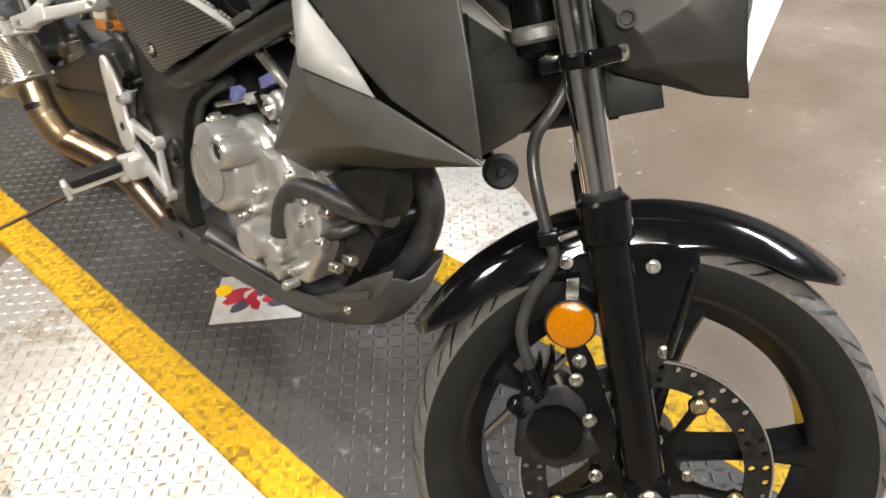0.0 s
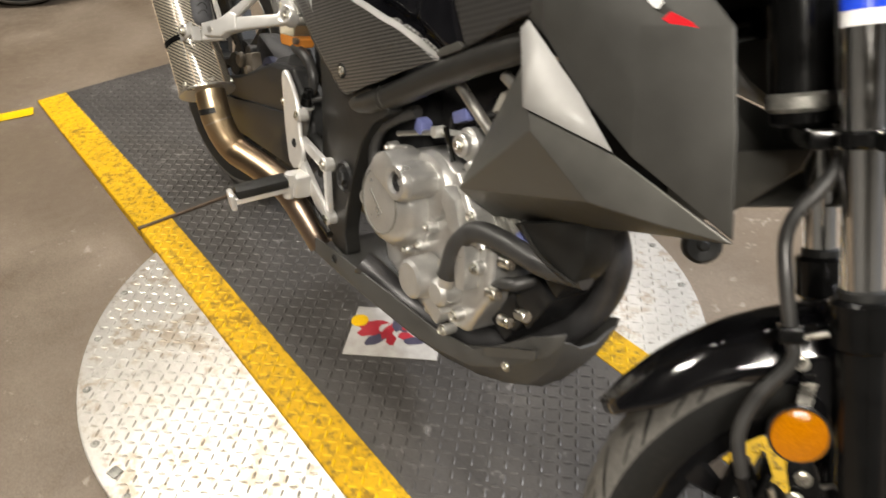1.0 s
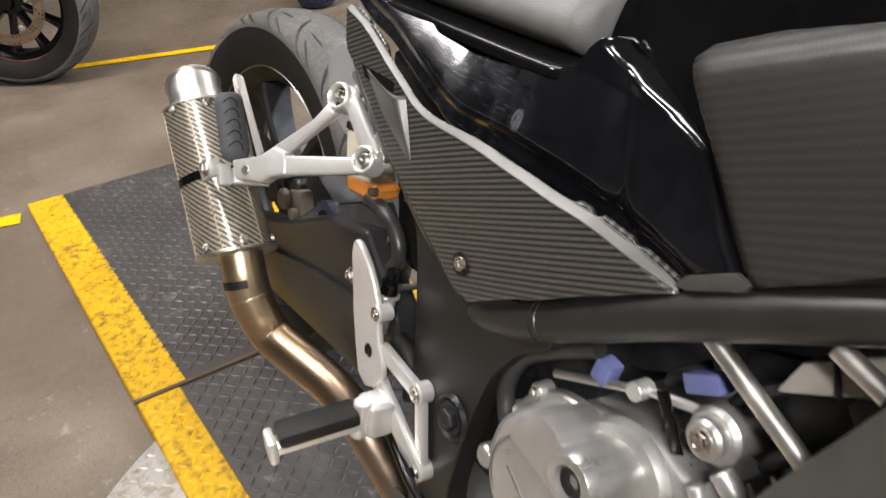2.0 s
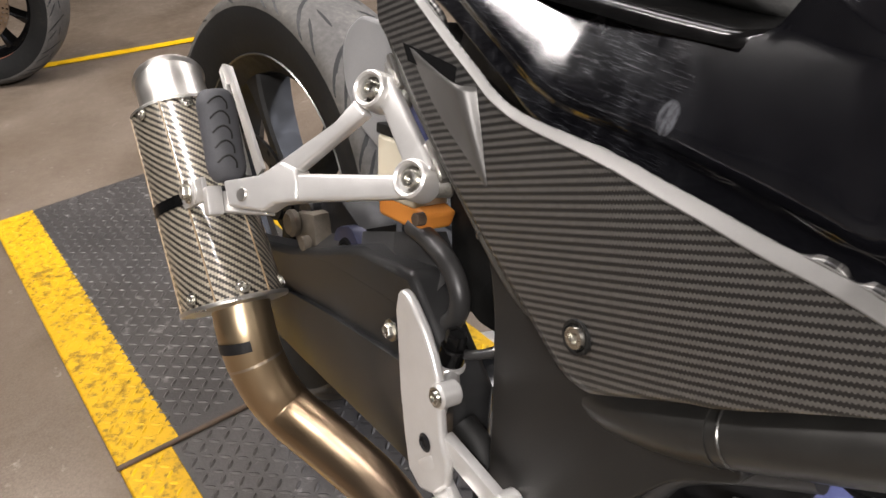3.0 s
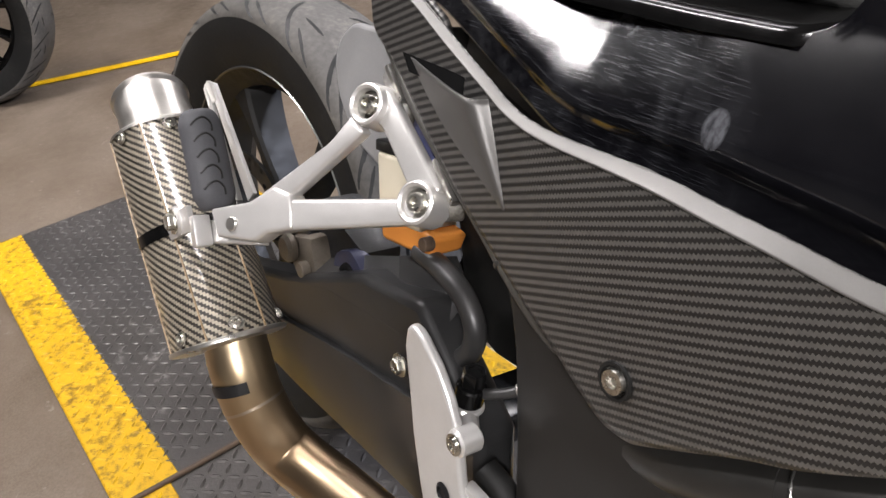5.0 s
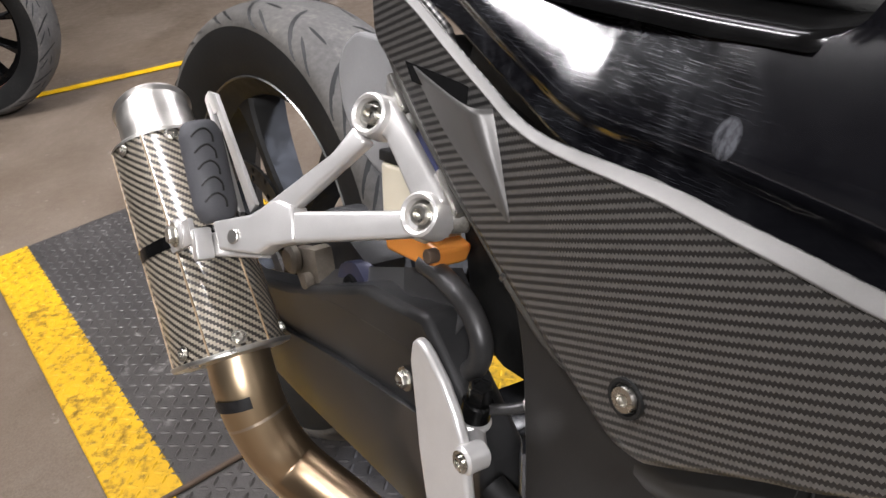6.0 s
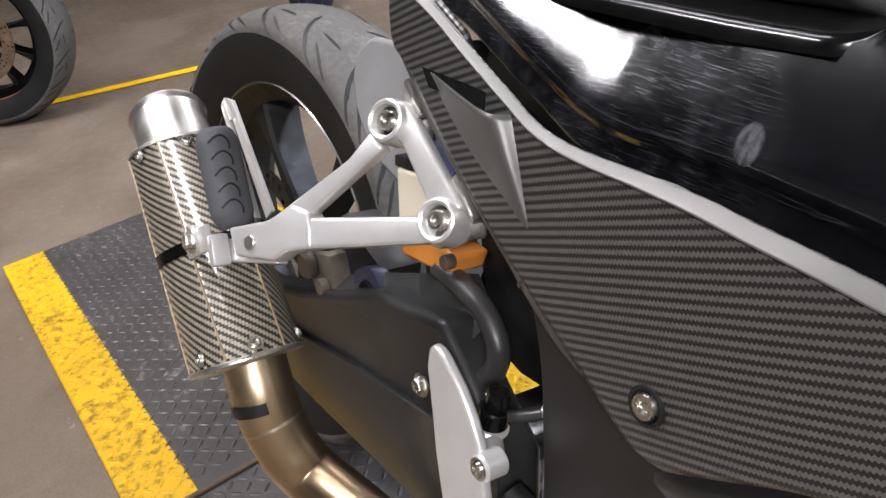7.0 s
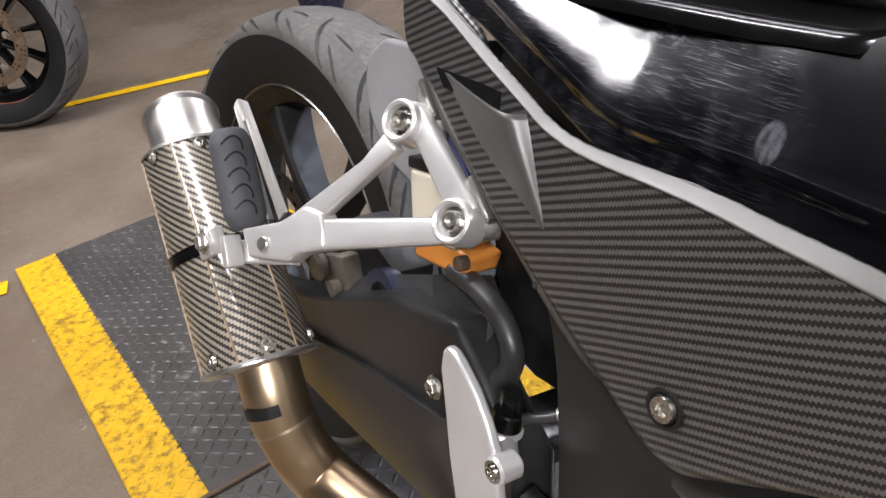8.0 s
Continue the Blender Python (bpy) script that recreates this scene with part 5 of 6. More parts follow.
for a in (128, 165, 232, 262, 292, 322, 352):
    cx_, cz_ = 0.083 * math.cos(radians(a)), 0.083 * math.sin(radians(a))
    bo = part("cover_boss", moved(lathe([(0, 0.018), (0.0075, 0.018), (0.009, 0.016), (0.0095, 0)], 18), pose(cx_, cz_, 0)), CAST, clutch)
    part("cover_bolt", moved(lathe([(0, 0.0235), (0.0035, 0.0235), (0.0045, 0.0225), (0.0052, 0.018)], 6), pose(cx_, cz_, 0)), BOLT, bo)
part("cast_mark", moved(box(0.046, 0.004, 0.0012, 0.0004), pose(-0.008, -0.004, 0.0568, 0, 0, -32)), CAST_DARK, clutch)
part("oil_plug", moved(lathe([(0, -0.006), (0.006, -0.006), (0.007, 0.0), (0.013, 0.001), (0.016, -0.004), (0.0175, -0.01)], 28), pose(0.882, -0.160, 0.459) @ Y90), DARK_METAL, engine)
small = part("oil_filter_cover", moved(lathe([(0, 0.046), (0.026, 0.046), (0.031, 0.042), (0.033, 0.030), (0.034, 0.0)], 40), pose(0.922, -0.100, 0.312) @ Y90), CAST, engine, "round silver oil filter cover")
part("water_pump", join([(moved(lathe([(0, 0.034), (0.016, 0.034), (0.022, 0.028), (0.024, 0.0)], 32), pose(0.975, -0.098, 0.315) @ Y90), Matrix()), (rod((0.975, -0.115, 0.315), (0.985, -0.120, 0.358), 0.014, 20), Matrix()),
                         (moved(box(0.05, 0.03, 0.03, 0.006), pose(0.955, -0.105, 0.275, 0, 20, 0)), Matrix())]), CAST, engine)
for bx, by, bz, br in ((1.002, -0.098, 0.455, 0.011), (1.020, -0.098, 0.425, 0.010), (0.96, -0.100, 0.355, 0.010), (1.028, -0.098, 0.385, 0.010), (0.945, -0.100, 0.265, 0.009), (0.985, -0.100, 0.250, 0.009), (0.874, -0.100, 0.275, 0.009), (1.005, -0.100, 0.290, 0.010)):
    bo = part("case_boss", rod((bx, by + 0.01, bz), (bx, by - 0.014, bz), br, 18, bev=0.002), CAST, engine)
    part("case_bolt", hexbolt((bx, by - 0.014, bz), (0, -1, 0), 0.006, 0.006), BOLT, bo)
part("case_web", plate([(0.945, 0.478), (0.975, 0.470), (1.020, 0.405), (1.030, 0.350), (1.010, 0.345), (0.985, 0.41), (0.945, 0.455)], -0.125, -0.095, bev=0.004), CAST, engine)
coolant = part("coolant_hose", tube("coolant_hose", [(0.985, -0.122, 0.350), (0.992, -0.118, 0.405), (1.020, -0.112, 0.440), (1.075, -0.108, 0.452), (1.150, -0.105, 0.458), (1.215, -0.095, 0.475)], 0.0155, 18, 8), HOSE, bike, "thick black coolant hose")
part("hose_lower", tube("hose_lower", [(1.03, -0.085, 0.33), (1.06, -0.085, 0.370), (1.085, -0.08, 0.385), (1.10, -0.04, 0.40)], 0.010, 14, 6), HOSE, coolant)
for bx, by, bz in ((1.087, -0.108, 0.424), (1.065, -0.100, 0.360), (1.120, -0.09, 0.355), (1.10, -0.10, 0.335)):
    cl = part("hose_clamp", rod((bx - 0.010, by, bz), (bx + 0.010, by, bz + 0.006), 0.0085, 16), BOLT, coolant)
for k, (bx, bz, sx, sz) in enumerate(((1.06, 0.33, 0.07, 0.05), (1.10, 0.36, 0.05, 0.08), (1.05, 0.29, 0.05, 0.03), (1.13, 0.42, 0.05, 0.04))):
    part("engine_mount", moved(box(sx, 0.12, sz, 0.006), pose(bx, 0.0, bz, 0, 25, 0)), DARK_METAL, engine)
part("exhaust_header", tube("exhaust_header", [(1.09, 0.02, 0.53), (1.135, 0.022, 0.485), (1.158, 0.030, 0.425), (1.140, 0.030, 0.345), (1.09, 0.025, 0.275), (1.00, 0.0, 0.205), (0.85, -0.06, 0.19), (0.76, -0.13, 0.25)], 0.0215, 24, 8), HEADER, bike, "sooty exhaust header pipe")
part("throttle_rod", rod((0.785, -0.105, 0.492), (0.880, -0.088, 0.530), 0.0042, 12), STEEL, engine)
part("throttle_lever", join([(rod((0.868, -0.088, 0.527), (0.935, -0.088, 0.548), 0.0045, 12), Matrix()), (rod((0.87, -0.10, 0.527), (0.87, -0.08, 0.527), 0.009, 14), Matrix())]), ALU, engine)
for bx, bz, sx, sz, tilt in ((0.928, 0.574, 0.034, 0.017, -30), (0.832, 0.522, 0.018, 0.022, 10), (1.097, 0.466, 0.022, 0.014, 35)):
    part("wiring_plug", moved(box(sx, 0.020, sz, 0.003), pose(bx, -0.092, bz, 0, tilt, 0)), BLUE_PLUG, engine, "pale blue wiring plug")
throttle = part("throttle_body", join([(rod((0.950, -0.10, 0.540), (0.950, -0.02, 0.540), 0.024, 28, bev=0.004), Matrix()), (rod((0.950, -0.112, 0.540), (0.950, -0.09, 0.540), 0.017, 24, bev=0.003), Matrix()), (rod((0.966, -0.10, 0.520), (0.985, -0.096, 0.505), 0.010, 16), Matrix())]), CAST, engine, "silver throttle body")
part("throttle_bolt", hexbolt((0.950, -0.112, 0.540), (0, -1, 0), 0.007, 0.006), BOLT, throttle)
for k in range(4):
    part("head_stud", rod((0.955 + 0.021 * k, -0.108, 0.500 - 0.020 * k), (0.972 + 0.021 * k, -0.106, 0.478 - 0.020 * k), 0.0075, 14), CAST, engine)
part("head_flange", moved(box(0.110, 0.030, 0.012, 0.003), pose(0.998, -0.094, 0.462, 0, 42, 0)), CAST, engine)
part("intake_block", moved(box(0.22, 0.14, 0.07, 0.015), pose(0.90, 0.02, 0.585, 0, -28, 0)), DARK_METAL, engine)
# Added dark block that keeps the gap behind the brace dark.
part("dark_gap_block", moved(box(0.13, 0.10, 0.10, 0.02), pose(1.0, -0.01, 0.575, 0, -20, 0)), DARK_METAL, engine)
air_box = part("air_box", plate([(0.972, 0.592), (0.984, 0.626), (1.051, 0.677), (1.056, 0.649), (1.032, 0.627)], -0.085, 0.06, bev=0.006), BEIGE_BOX, engine, "beige plastic air box")
part("box_rib", rod((1.005, -0.086, 0.644), (1.017, -0.086, 0.619), 0.0022, 10), DARK_METAL, air_box)
for k, (bx, bz) in enumerate(((0.905, 0.505), (0.885, 0.540), (0.945, 0.560), (0.985, 0.530))):
    part("hose_stub", tube("hose_stub", [(bx, -0.075, bz), (bx + 0.012, -0.085, bz + 0.02), (bx + 0.03, -0.07, bz + 0.035)], 0.006, 10, 5), RUBBER, engine)
part("cable_bracket", plate([(0.922, 0.501), (0.932, 0.507), (0.901, 0.549), (0.891, 0.543)], -0.100, -0.097, bev=0.001), SATIN_BLACK, engine)
part("crank_breather", tube("crank_breather", [(0.748, -0.115, 0.411), (0.734, -0.113, 0.443), (0.743, -0.110, 0.482), (0.775, -0.106, 0.512), (0.824, -0.100, 0.543)], 0.0098, 14, 7), HOSE, engine)


# belly pan
def belly():
    rows = []
    for x, w, zb, zt in ((0.555, 0.140, 0.170, 0.200), (0.62, 0.148, 0.160, 0.226), (0.70, 0.147, 0.156, 0.238), (0.80, 0.140, 0.154, 0.243), (0.88, 0.128, 0.152, 0.243), (0.96, 0.106, 0.154, 0.232),
                         (1.03, 0.084, 0.165, 0.236), (1.08, 0.073, 0.185, 0.276), (1.125, 0.068, 0.214, 0.318), (1.155, 0.062, 0.262, 0.338), (1.172, 0.052, 0.315, 0.350)):
        rows.append([(x, -w, zt), (x, -w * 1.0, zt - (zt - zb) * 0.45), (x, -w * 0.72, zb + 0.014), (x, -w * 0.3, zb), (x, w * 0.3, zb), (x, w * 0.72, zb + 0.014), (x, w, zt - (zt - zb) * 0.45), (x, w, zt)])
    return loft("belly", rows)


pan = bevel(thicken(part("belly_pan", belly(), BELLY, bike, "matt grey plastic belly pan", angle=30), 0.0045), 0.0015, 2)
part("belly_screw", hexbolt((1.092, -0.0715, 0.245), (0, -1, 0.1), 0.006, 0.004, socket=True), BOLT, pan)
part("belly_brace", plate([(1.0, 0.222), (1.10, 0.285), (1.15, 0.315), (1.15, 0.300), (1.08, 0.255), (1.0, 0.205)], -0.080, -0.074), BELLY, pan)
# Black disc standing for a small hole and the shade in it.
part("belly_hole", moved(lathe([(0, 0), (0.006, 0), (0.007, 0.002), (0.009, 0)], 16), pose(0.694, -0.1475, 0.222) @ Y90), RUBBER, pan)

# exhaust
pipe = part("exhaust_pipe", tube("exhaust_pipe", [(0.310, -0.238, 0.420), (0.321, -0.238, 0.400), (0.333, -0.237, 0.380), (0.343, -0.232, 0.355), (0.358, -0.221, 0.326), (0.378, -0.206, 0.304), (0.437, -0.188, 0.298), (0.497, -0.172, 0.291), (0.545, -0.160, 0.272), (0.586, -0.142, 0.230), (0.61, -0.13, 0.20)], [0.0285, 0.0292, 0.029, 0.0285, 0.0275, 0.0262, 0.0245, 0.022], 32, 10), TITAN, bike, "bronze heat-tinted exhaust link pipe")
lab_a, lab_c = Vector((0.3325, -0.2372, 0.381)), Vector((0.3368, -0.2358, 0.371))
lab_d = (lab_c - lab_a).normalized()
lab_n = (Vector((0.25, -0.75, 0.6)) - lab_d * lab_d.dot(Vector((0.25, -0.75, 0.6)))).normalized()
lab_s = lab_d.cross(lab_n)
part("pipe_label", loft("pipe_label", [[e + (lab_n * math.cos(radians(q)) + lab_s * math.sin(radians(q))) * 0.0307 for q in range(-40, 41, 10)] for e in (lab_a, lab_c)]), DARK_METAL, pipe, angle=60)
for p, q, wr in (((0.3425, -0.2325, 0.3570), (0.3445, -0.2315, 0.3535), 0.0291), ((0.3800, -0.2045, 0.3025), (0.3835, -0.2030, 0.3015), 0.0281)):
    part("weld_bead", rod(p, q, wr, 32), TITAN, pipe)
sil_a, sil_b = Vector((0.307, -0.240, 0.401)), Vector((0.079, -0.224, 0.532))
sil_len = (sil_b - sil_a).length
SIL = Matrix.Translation(sil_a) @ (sil_b - sil_a).to_track_quat("Z", "Y").to_matrix().to_4x4()


cap_n = SIL.to_3x3().inverted() @ Vector((0.60, 0.02, -0.80))


def slant(ob):
    """Cuts the can's ends at a slant."""
    for v in ob.data.vertices:
        v.co.z -= (cap_n.x * v.co.x + cap_n.y * v.co.y) / cap_n.z
    return ob


def sleeve(r, z0, z1, lobes=0.022, segs=96, thick=0.003):
    verts, faces, uvs = [], [], []
    for i, (rr, z) in enumerate(((r - thick, z0), (r, z0), (r, z1), (r - thick, z1))):
        for k in range(segs + 1):
            a = 2 * math.pi * k / segs
            q = rr * (1 + lobes * (1 - 2 * abs(math.sin(3 * a + 0.25))))
            verts.append((q * math.cos(a), q * math.sin(a), z))
            uvs.append((a * r, z))
    n = segs + 1
    for i in range(3):
        for k in range(segs):
            faces.append((i * n + k, i * n + k + 1, (i + 1) * n + k + 1, (i + 1) * n + k))
    return mesh_from("sleeve", verts, faces, uvs)


muffler = slant(part("silencer", sleeve(0.0510, 0.003, sil_len), CARBON_PIPE, bike, "woven carbon silencer with steel caps", basis=SIL))
slant(part("front_cap", join([(lathe([(0, -0.003), (0.030, -0.003), (0.046, -0.002), (0.0535, -0.0005), (0.0545, 0.001), (0.0545, 0.004), (0.049, 0.005)], 72), Matrix())]), STEEL, muffler))
slant(part("rear_cap", lathe([(0.0525, sil_len - 0.003), (0.0530, sil_len), (0.048, sil_len + 0.004), (0.039, sil_len + 0.006)], 72), STEEL, muffler))
part("tail_pipe", lathe([(0.0395, sil_len - 0.012), (0.0395, sil_len + 0.044), (0.0410, sil_len + 0.046), (0.0420, sil_len + 0.049), (0.0410, sil_len + 0.052), (0.0375, sil_len + 0.052), (0.0365, sil_len - 0.02), (0.0, sil_len - 0.02)], 64), STEEL, muffler, "brushed steel tail pipe")
for k in range(6):
    a = (k * math.pi - 0.25) / 3
    px, py = 0.0522 * math.cos(a), 0.0522 * math.sin(a)
    dz = -(cap_n.x * px + cap_n.y * py) / cap_n.z
    part("crease_strip", rod((px, py, 0.004 + dz), (px, py, sil_len - 0.002 + dz), 0.0010, 8), CREASE, muffler)
band = slant(part("clamp_band", sleeve(0.0524, sil_len * 0.46, sil_len * 0.46 + 0.014), SATIN_BLACK, muffler))
for z in (0.014, sil_len - 0.010):
    for k in range(6):
        a = radians(60 * k + 27)
        part("rivet", hexbolt((0.0515 * math.cos(a), 0.0515 * math.sin(a), z - 0.0515 * (cap_n.x * math.cos(a) + cap_n.y * math.sin(a)) / cap_n.z), (math.cos(a), math.sin(a), 0), 0.0048, 0.0028, socket=True), BOLT, muffler)


# pillion foot-peg bracket
def bar(a, c, w, h, bev=0.003, up=(0, 1, 0)):
    a, c = Vector(a), Vector(c)
    d = (c - a).normalized()
    s = Vector(up)
    s = (s - d * s.dot(d)).normalized()
    n = d.cross(s)
    b = box(w, h, (c - a).length, bev)
    return moved(b, Matrix.Translation((a + c) / 2) @ Matrix((n, s, d)).transposed().to_4x4())


TOPB, LOWB, PINB = Vector((0.414, -0.168, 0.6505)), Vector((0.4875, -0.168, 0.599)), Vector((0.331, -0.243, 0.532))
FACE = (TOPB - LOWB).cross(PINB - LOWB).normalized()
FACE = FACE if FACE.y < 0 else -FACE


def prism(outline, depth, bev=0.003, sink=0.0):
    """A bevelled solid whose outline (x, z) lies in the bracket's face."""
    b = bmesh.new()
    vs = []
    for x, z in outline:
        y = TOPB.y - (FACE.x * (x - TOPB.x) + FACE.z * (z - TOPB.z)) / FACE.y
        vs.append(b.verts.new(Vector((x, y, z)) - FACE * sink))
    f = b.faces.new(vs)
    r = bmesh.ops.extrude_face_region(b, geom=[f])
    bmesh.ops.translate(b, vec=-FACE * depth, verts=[v for v in r["geom"] if isinstance(v, bmesh.types.BMVert)])
    bmesh.ops.recalc_face_normals(b, faces=b.faces)
    bmesh.ops.bevel(b, geom=b.edges[:], offset=bev, segments=3, affect="EDGES", profile=0.55, clamp_overlap=True)
    return b


hanger2 = part("pillion_peg_bracket", prism([(0.300, 0.535), (0.338, 0.553), (0.358, 0.572), (0.376, 0.572), (0.385, 0.560), (0.392, 0.548), (0.368, 0.537), (0.360, 0.527), (0.319, 0.517)], 0.020, 0.0035), ALU, bike, "silver painted pillion foot-peg bracket", angle=50)
for outline, sink in (([(0.337, 0.552), (0.392, 0.617), (0.402, 0.640), (0.419, 0.632), (0.412, 0.622), (0.372, 0.563)], 0.002), ([(0.372, 0.566), (0.476, 0.599), (0.492, 0.592), (0.484, 0.582), (0.385, 0.545), (0.360, 0.536)], 0.002),
                      ([(0.413, 0.664), (0.424, 0.664), (0.499, 0.612), (0.490, 0.597), (0.476, 0.604), (0.432, 0.638), (0.410, 0.646)], 0.004)):
    part("arm", prism(outline, 0.013, 0.0035, sink), ALU, hanger2, angle=50)
for p in (TOPB, LOWB):
    part("boss", moved(lathe([(0, -0.004), (0.0108, -0.004), (0.0120, 0.0012), (0.0140, 0.0026), (0.0158, 0.0014), (0.0168, -0.004), (0.0174, -0.020), (0, -0.020)], 40), Matrix.Translation(p) @ (FACE).to_track_quat("Z", "Y").to_matrix().to_4x4()), ALU, hanger2, angle=40)
    part("bracket_bolt", hexbolt(p - FACE * 0.004, FACE, 0.0074, 0.006, socket=True), BOLT, hanger2)
    part("boss_spacer", rod(p - FACE * 0.018, p - FACE * 0.018 + Vector((0.010, 0.022, 0.002)), 0.013, 20), CAST_DARK, hanger2)
part("peg_pin", rod(PINB, PINB + FACE * 0.0025, 0.0062, 20), STEEL, hanger2)
part("peg_lip", prism([(0.284, 0.520), (0.300, 0.506), (0.356, 0.524), (0.340, 0.531), (0.300, 0.528)], 0.014, 0.0025, 0.012), ALU, hanger2, angle=50)
part("peg_fork", bar((0.286, -0.256, 0.524), (0.300, -0.258, 0.500), 0.014, 0.016, 0.003), ALU, hanger2)
for p, sz in ((Vector((0.411, -0.137, 0.660)), 0.034), (Vector((0.486, -0.139, 0.609)), 0.038)):
    lug = part("frame_lug", moved(box(0.016, 0.016, sz, 0.005), Matrix.Translation(p) @ pose(0, 0, 0, 0, -55, 0)), CAST, hanger2)
    part("lug_weld", moved(box(0.006, 0.010, sz * 0.95, 0.0025), Matrix.Translation(p + Vector((0.008, -0.008, 0.006))) @ pose(0, 0, 0, 0, -48, 0)), STEEL, lug)


def peg_rubber(a, c, r):
    a, c = Vector(a), Vector(c)
    n = 40
    prof = [(0, 0)]
    h = (c - a).length
    for k in range(n + 1):
        u = k / n
        e = min(1, min(u, 1 - u) * 7)
        prof.append((r * (0.62 + 0.38 * math.sqrt(e)), h * u))
    prof.append((0, h))
    b = lathe(prof, 28)
    return moved(b, Matrix.Translation(a) @ (c - a).to_track_quat("Z", "Y").to_matrix().to_4x4() @ Matrix.Diagonal((1.0, 0.72, 1, 1)))


peg_a, peg_c = Vector((0.292, -0.241, 0.530)), Vector((0.249, -0.241, 0.606))
ppeg = part("pillion_peg", peg_rubber(peg_a, peg_c, 0.0188), PEG_RUBBER, hanger2, "ribbed grey rubber pillion peg")
PEG = Matrix.Translation(peg_a) @ (peg_c - peg_a).to_track_quat("Z", "Y").to_matrix().to_4x4() @ Matrix.Diagonal((1.0, 0.72, 1, 1))
peg_out = PEG.inverted().to_3x3() @ Vector((0.80, -0.42, 0.42))
peg_turn = math.atan2(peg_out.y, peg_out.x)
# Thin black lines, slightly raised, stand in for the shade in grooves.
for k in range(5):
    groove = []
    for th, up in ((-0.35, 0.004), (0.0, 0.0085), (0.35, 0.0095), (0.62, 0.004), (0.62, -0.003)):
        groove.append(PEG @ Vector((0.0186 * math.cos(peg_turn + th), 0.0186 * math.sin(peg_turn + th), 0.013 + 0.0140 * k + up)))
    part("flute", tube("flute", groove, 0.0010, 8, 5), RUBBER, ppeg)
guard_bar = part("peg_guard", plate([(0.174, 0.611), (0.190, 0.613), (0.282, 0.535), (0.268, 0.522)], -0.204, -0.200, bev=0.001), ALU, hanger2)
part("guard_top", plate([(0.166, 0.606), (0.171, 0.611), (0.186, 0.6125), (0.199, 0.599), (0.185, 0.592)], -0.2045, -0.2005, bev=0.001), ALU, guard_bar)
part("guard_edge", plate([(0.161, 0.600), (0.166, 0.607), (0.171, 0.606), (0.172, 0.600), (0.246, 0.514), (0.240, 0.511)], -0.2045, -0.1995, bev=0.001), ALU, guard_bar)
part("guard_foot", plate([(0.225, 0.506), (0.236, 0.513), (0.262, 0.517), (0.290, 0.530), (0.300, 0.512), (0.250, 0.490)], -0.212, -0.200, bev=0.002), SATIN_BLACK, guard_bar)
part("silencer_tab", join([(bar((0.232, -0.266, 0.490), (0.284, -0.262, 0.522), 0.022, 0.005, 0.001), Matrix()), (rod((0.256, -0.262, 0.508), (0.256, -0.269, 0.508), 0.0135, 24), Matrix())]), ALU, hanger2)
part("tab_bolt", hexbolt((0.256, -0.269, 0.508), (0, -1, 0.1), 0.0078, 0.007), BOLT, hanger2)

# rider foot-peg hanger
hang = bevel(part("foot_peg_hanger", plate([(0.494, 0.500), (0.498, 0.506), (0.506, 0.506), (0.515, 0.502), (0.535, 0.489), (0.551, 0.473), (0.563, 0.456), (0.571, 0.430), (0.578, 0.408), (0.590, 0.392), (0.594, 0.372), (0.580, 0.352), (0.560, 0.342), (0.540, 0.350), (0.528, 0.377), (0.513, 0.416), (0.503, 0.452), (0.493, 0.485)], -0.172, -0.163), ALU, bike, "silver painted foot-peg hanger with heel guard"), 0.003, 3)
for a_, c_, w_ in (((0.572, -0.163, 0.402), (0.640, -0.150, 0.381), 0.019), ((0.560, -0.168, 0.378), (0.664, -0.150, 0.287), 0.026), ((0.640, -0.147, 0.381), (0.663, -0.146, 0.290), 0.014)):
    part("hanger_arm", bar(a_, c_, w_, 0.011, 0.003), ALU, hang)
for x, y, z, r in ((0.640, -0.150, 0.381, 0.0125), (0.662, -0.149, 0.289, 0.0125), (0.570, -0.170, 0.447, 0.0105)):
    part("hanger_bolt", rod((x, y + 0.014, z), (x, y - 0.006, z), r, 24, bev=0.002), ALU, hang)
    part("hanger_screw", hexbolt((x, y - 0.0065, z), (0, -1, 0), r * 0.55, 0.003, socket=True), BOLT, hang)
# Dark disc on the plate, drawn for the shade inside a hole.
part("heel_guard_hole", moved(lathe([(0, 0), (0.005, 0), (0.0055, 0.002), (0.0085, 0)], 20), pose(0.559, -0.1725, 0.392) @ Y90), DARK_METAL, hang)
part("peg_mount", join([(moved(box(0.040, 0.034, 0.042, 0.008), pose(0.598, -0.176, 0.330)), Matrix()), (rod((0.600, -0.196, 0.354), (0.598, -0.196, 0.306), 0.010, 20), Matrix())]), ALU, hang)
peg = part("foot_peg", join([(bar((0.600, -0.196, 0.328), (0.584, -0.296, 0.308), 0.024, 0.012, 0.004, (0, 0, 1)), Matrix()), (bar((0.5845, -0.290, 0.310), (0.583, -0.300, 0.308), 0.032, 0.030, 0.004, (0, 0, 1)), Matrix())]), ALU, bike, "silver foot peg with black rubber pad")
part("peg_pad", bar((0.599, -0.202, 0.341), (0.585, -0.290, 0.323), 0.034, 0.017, 0.005, (0, 0, 1)), RUBBER, peg)
part("brake_pedal", tube("brake_pedal", [(0.60, -0.155, 0.300), (0.67, -0.165, 0.285), (0.72, -0.175, 0.290)], 0.006, 12, 6), SATIN_BLACK, bike)

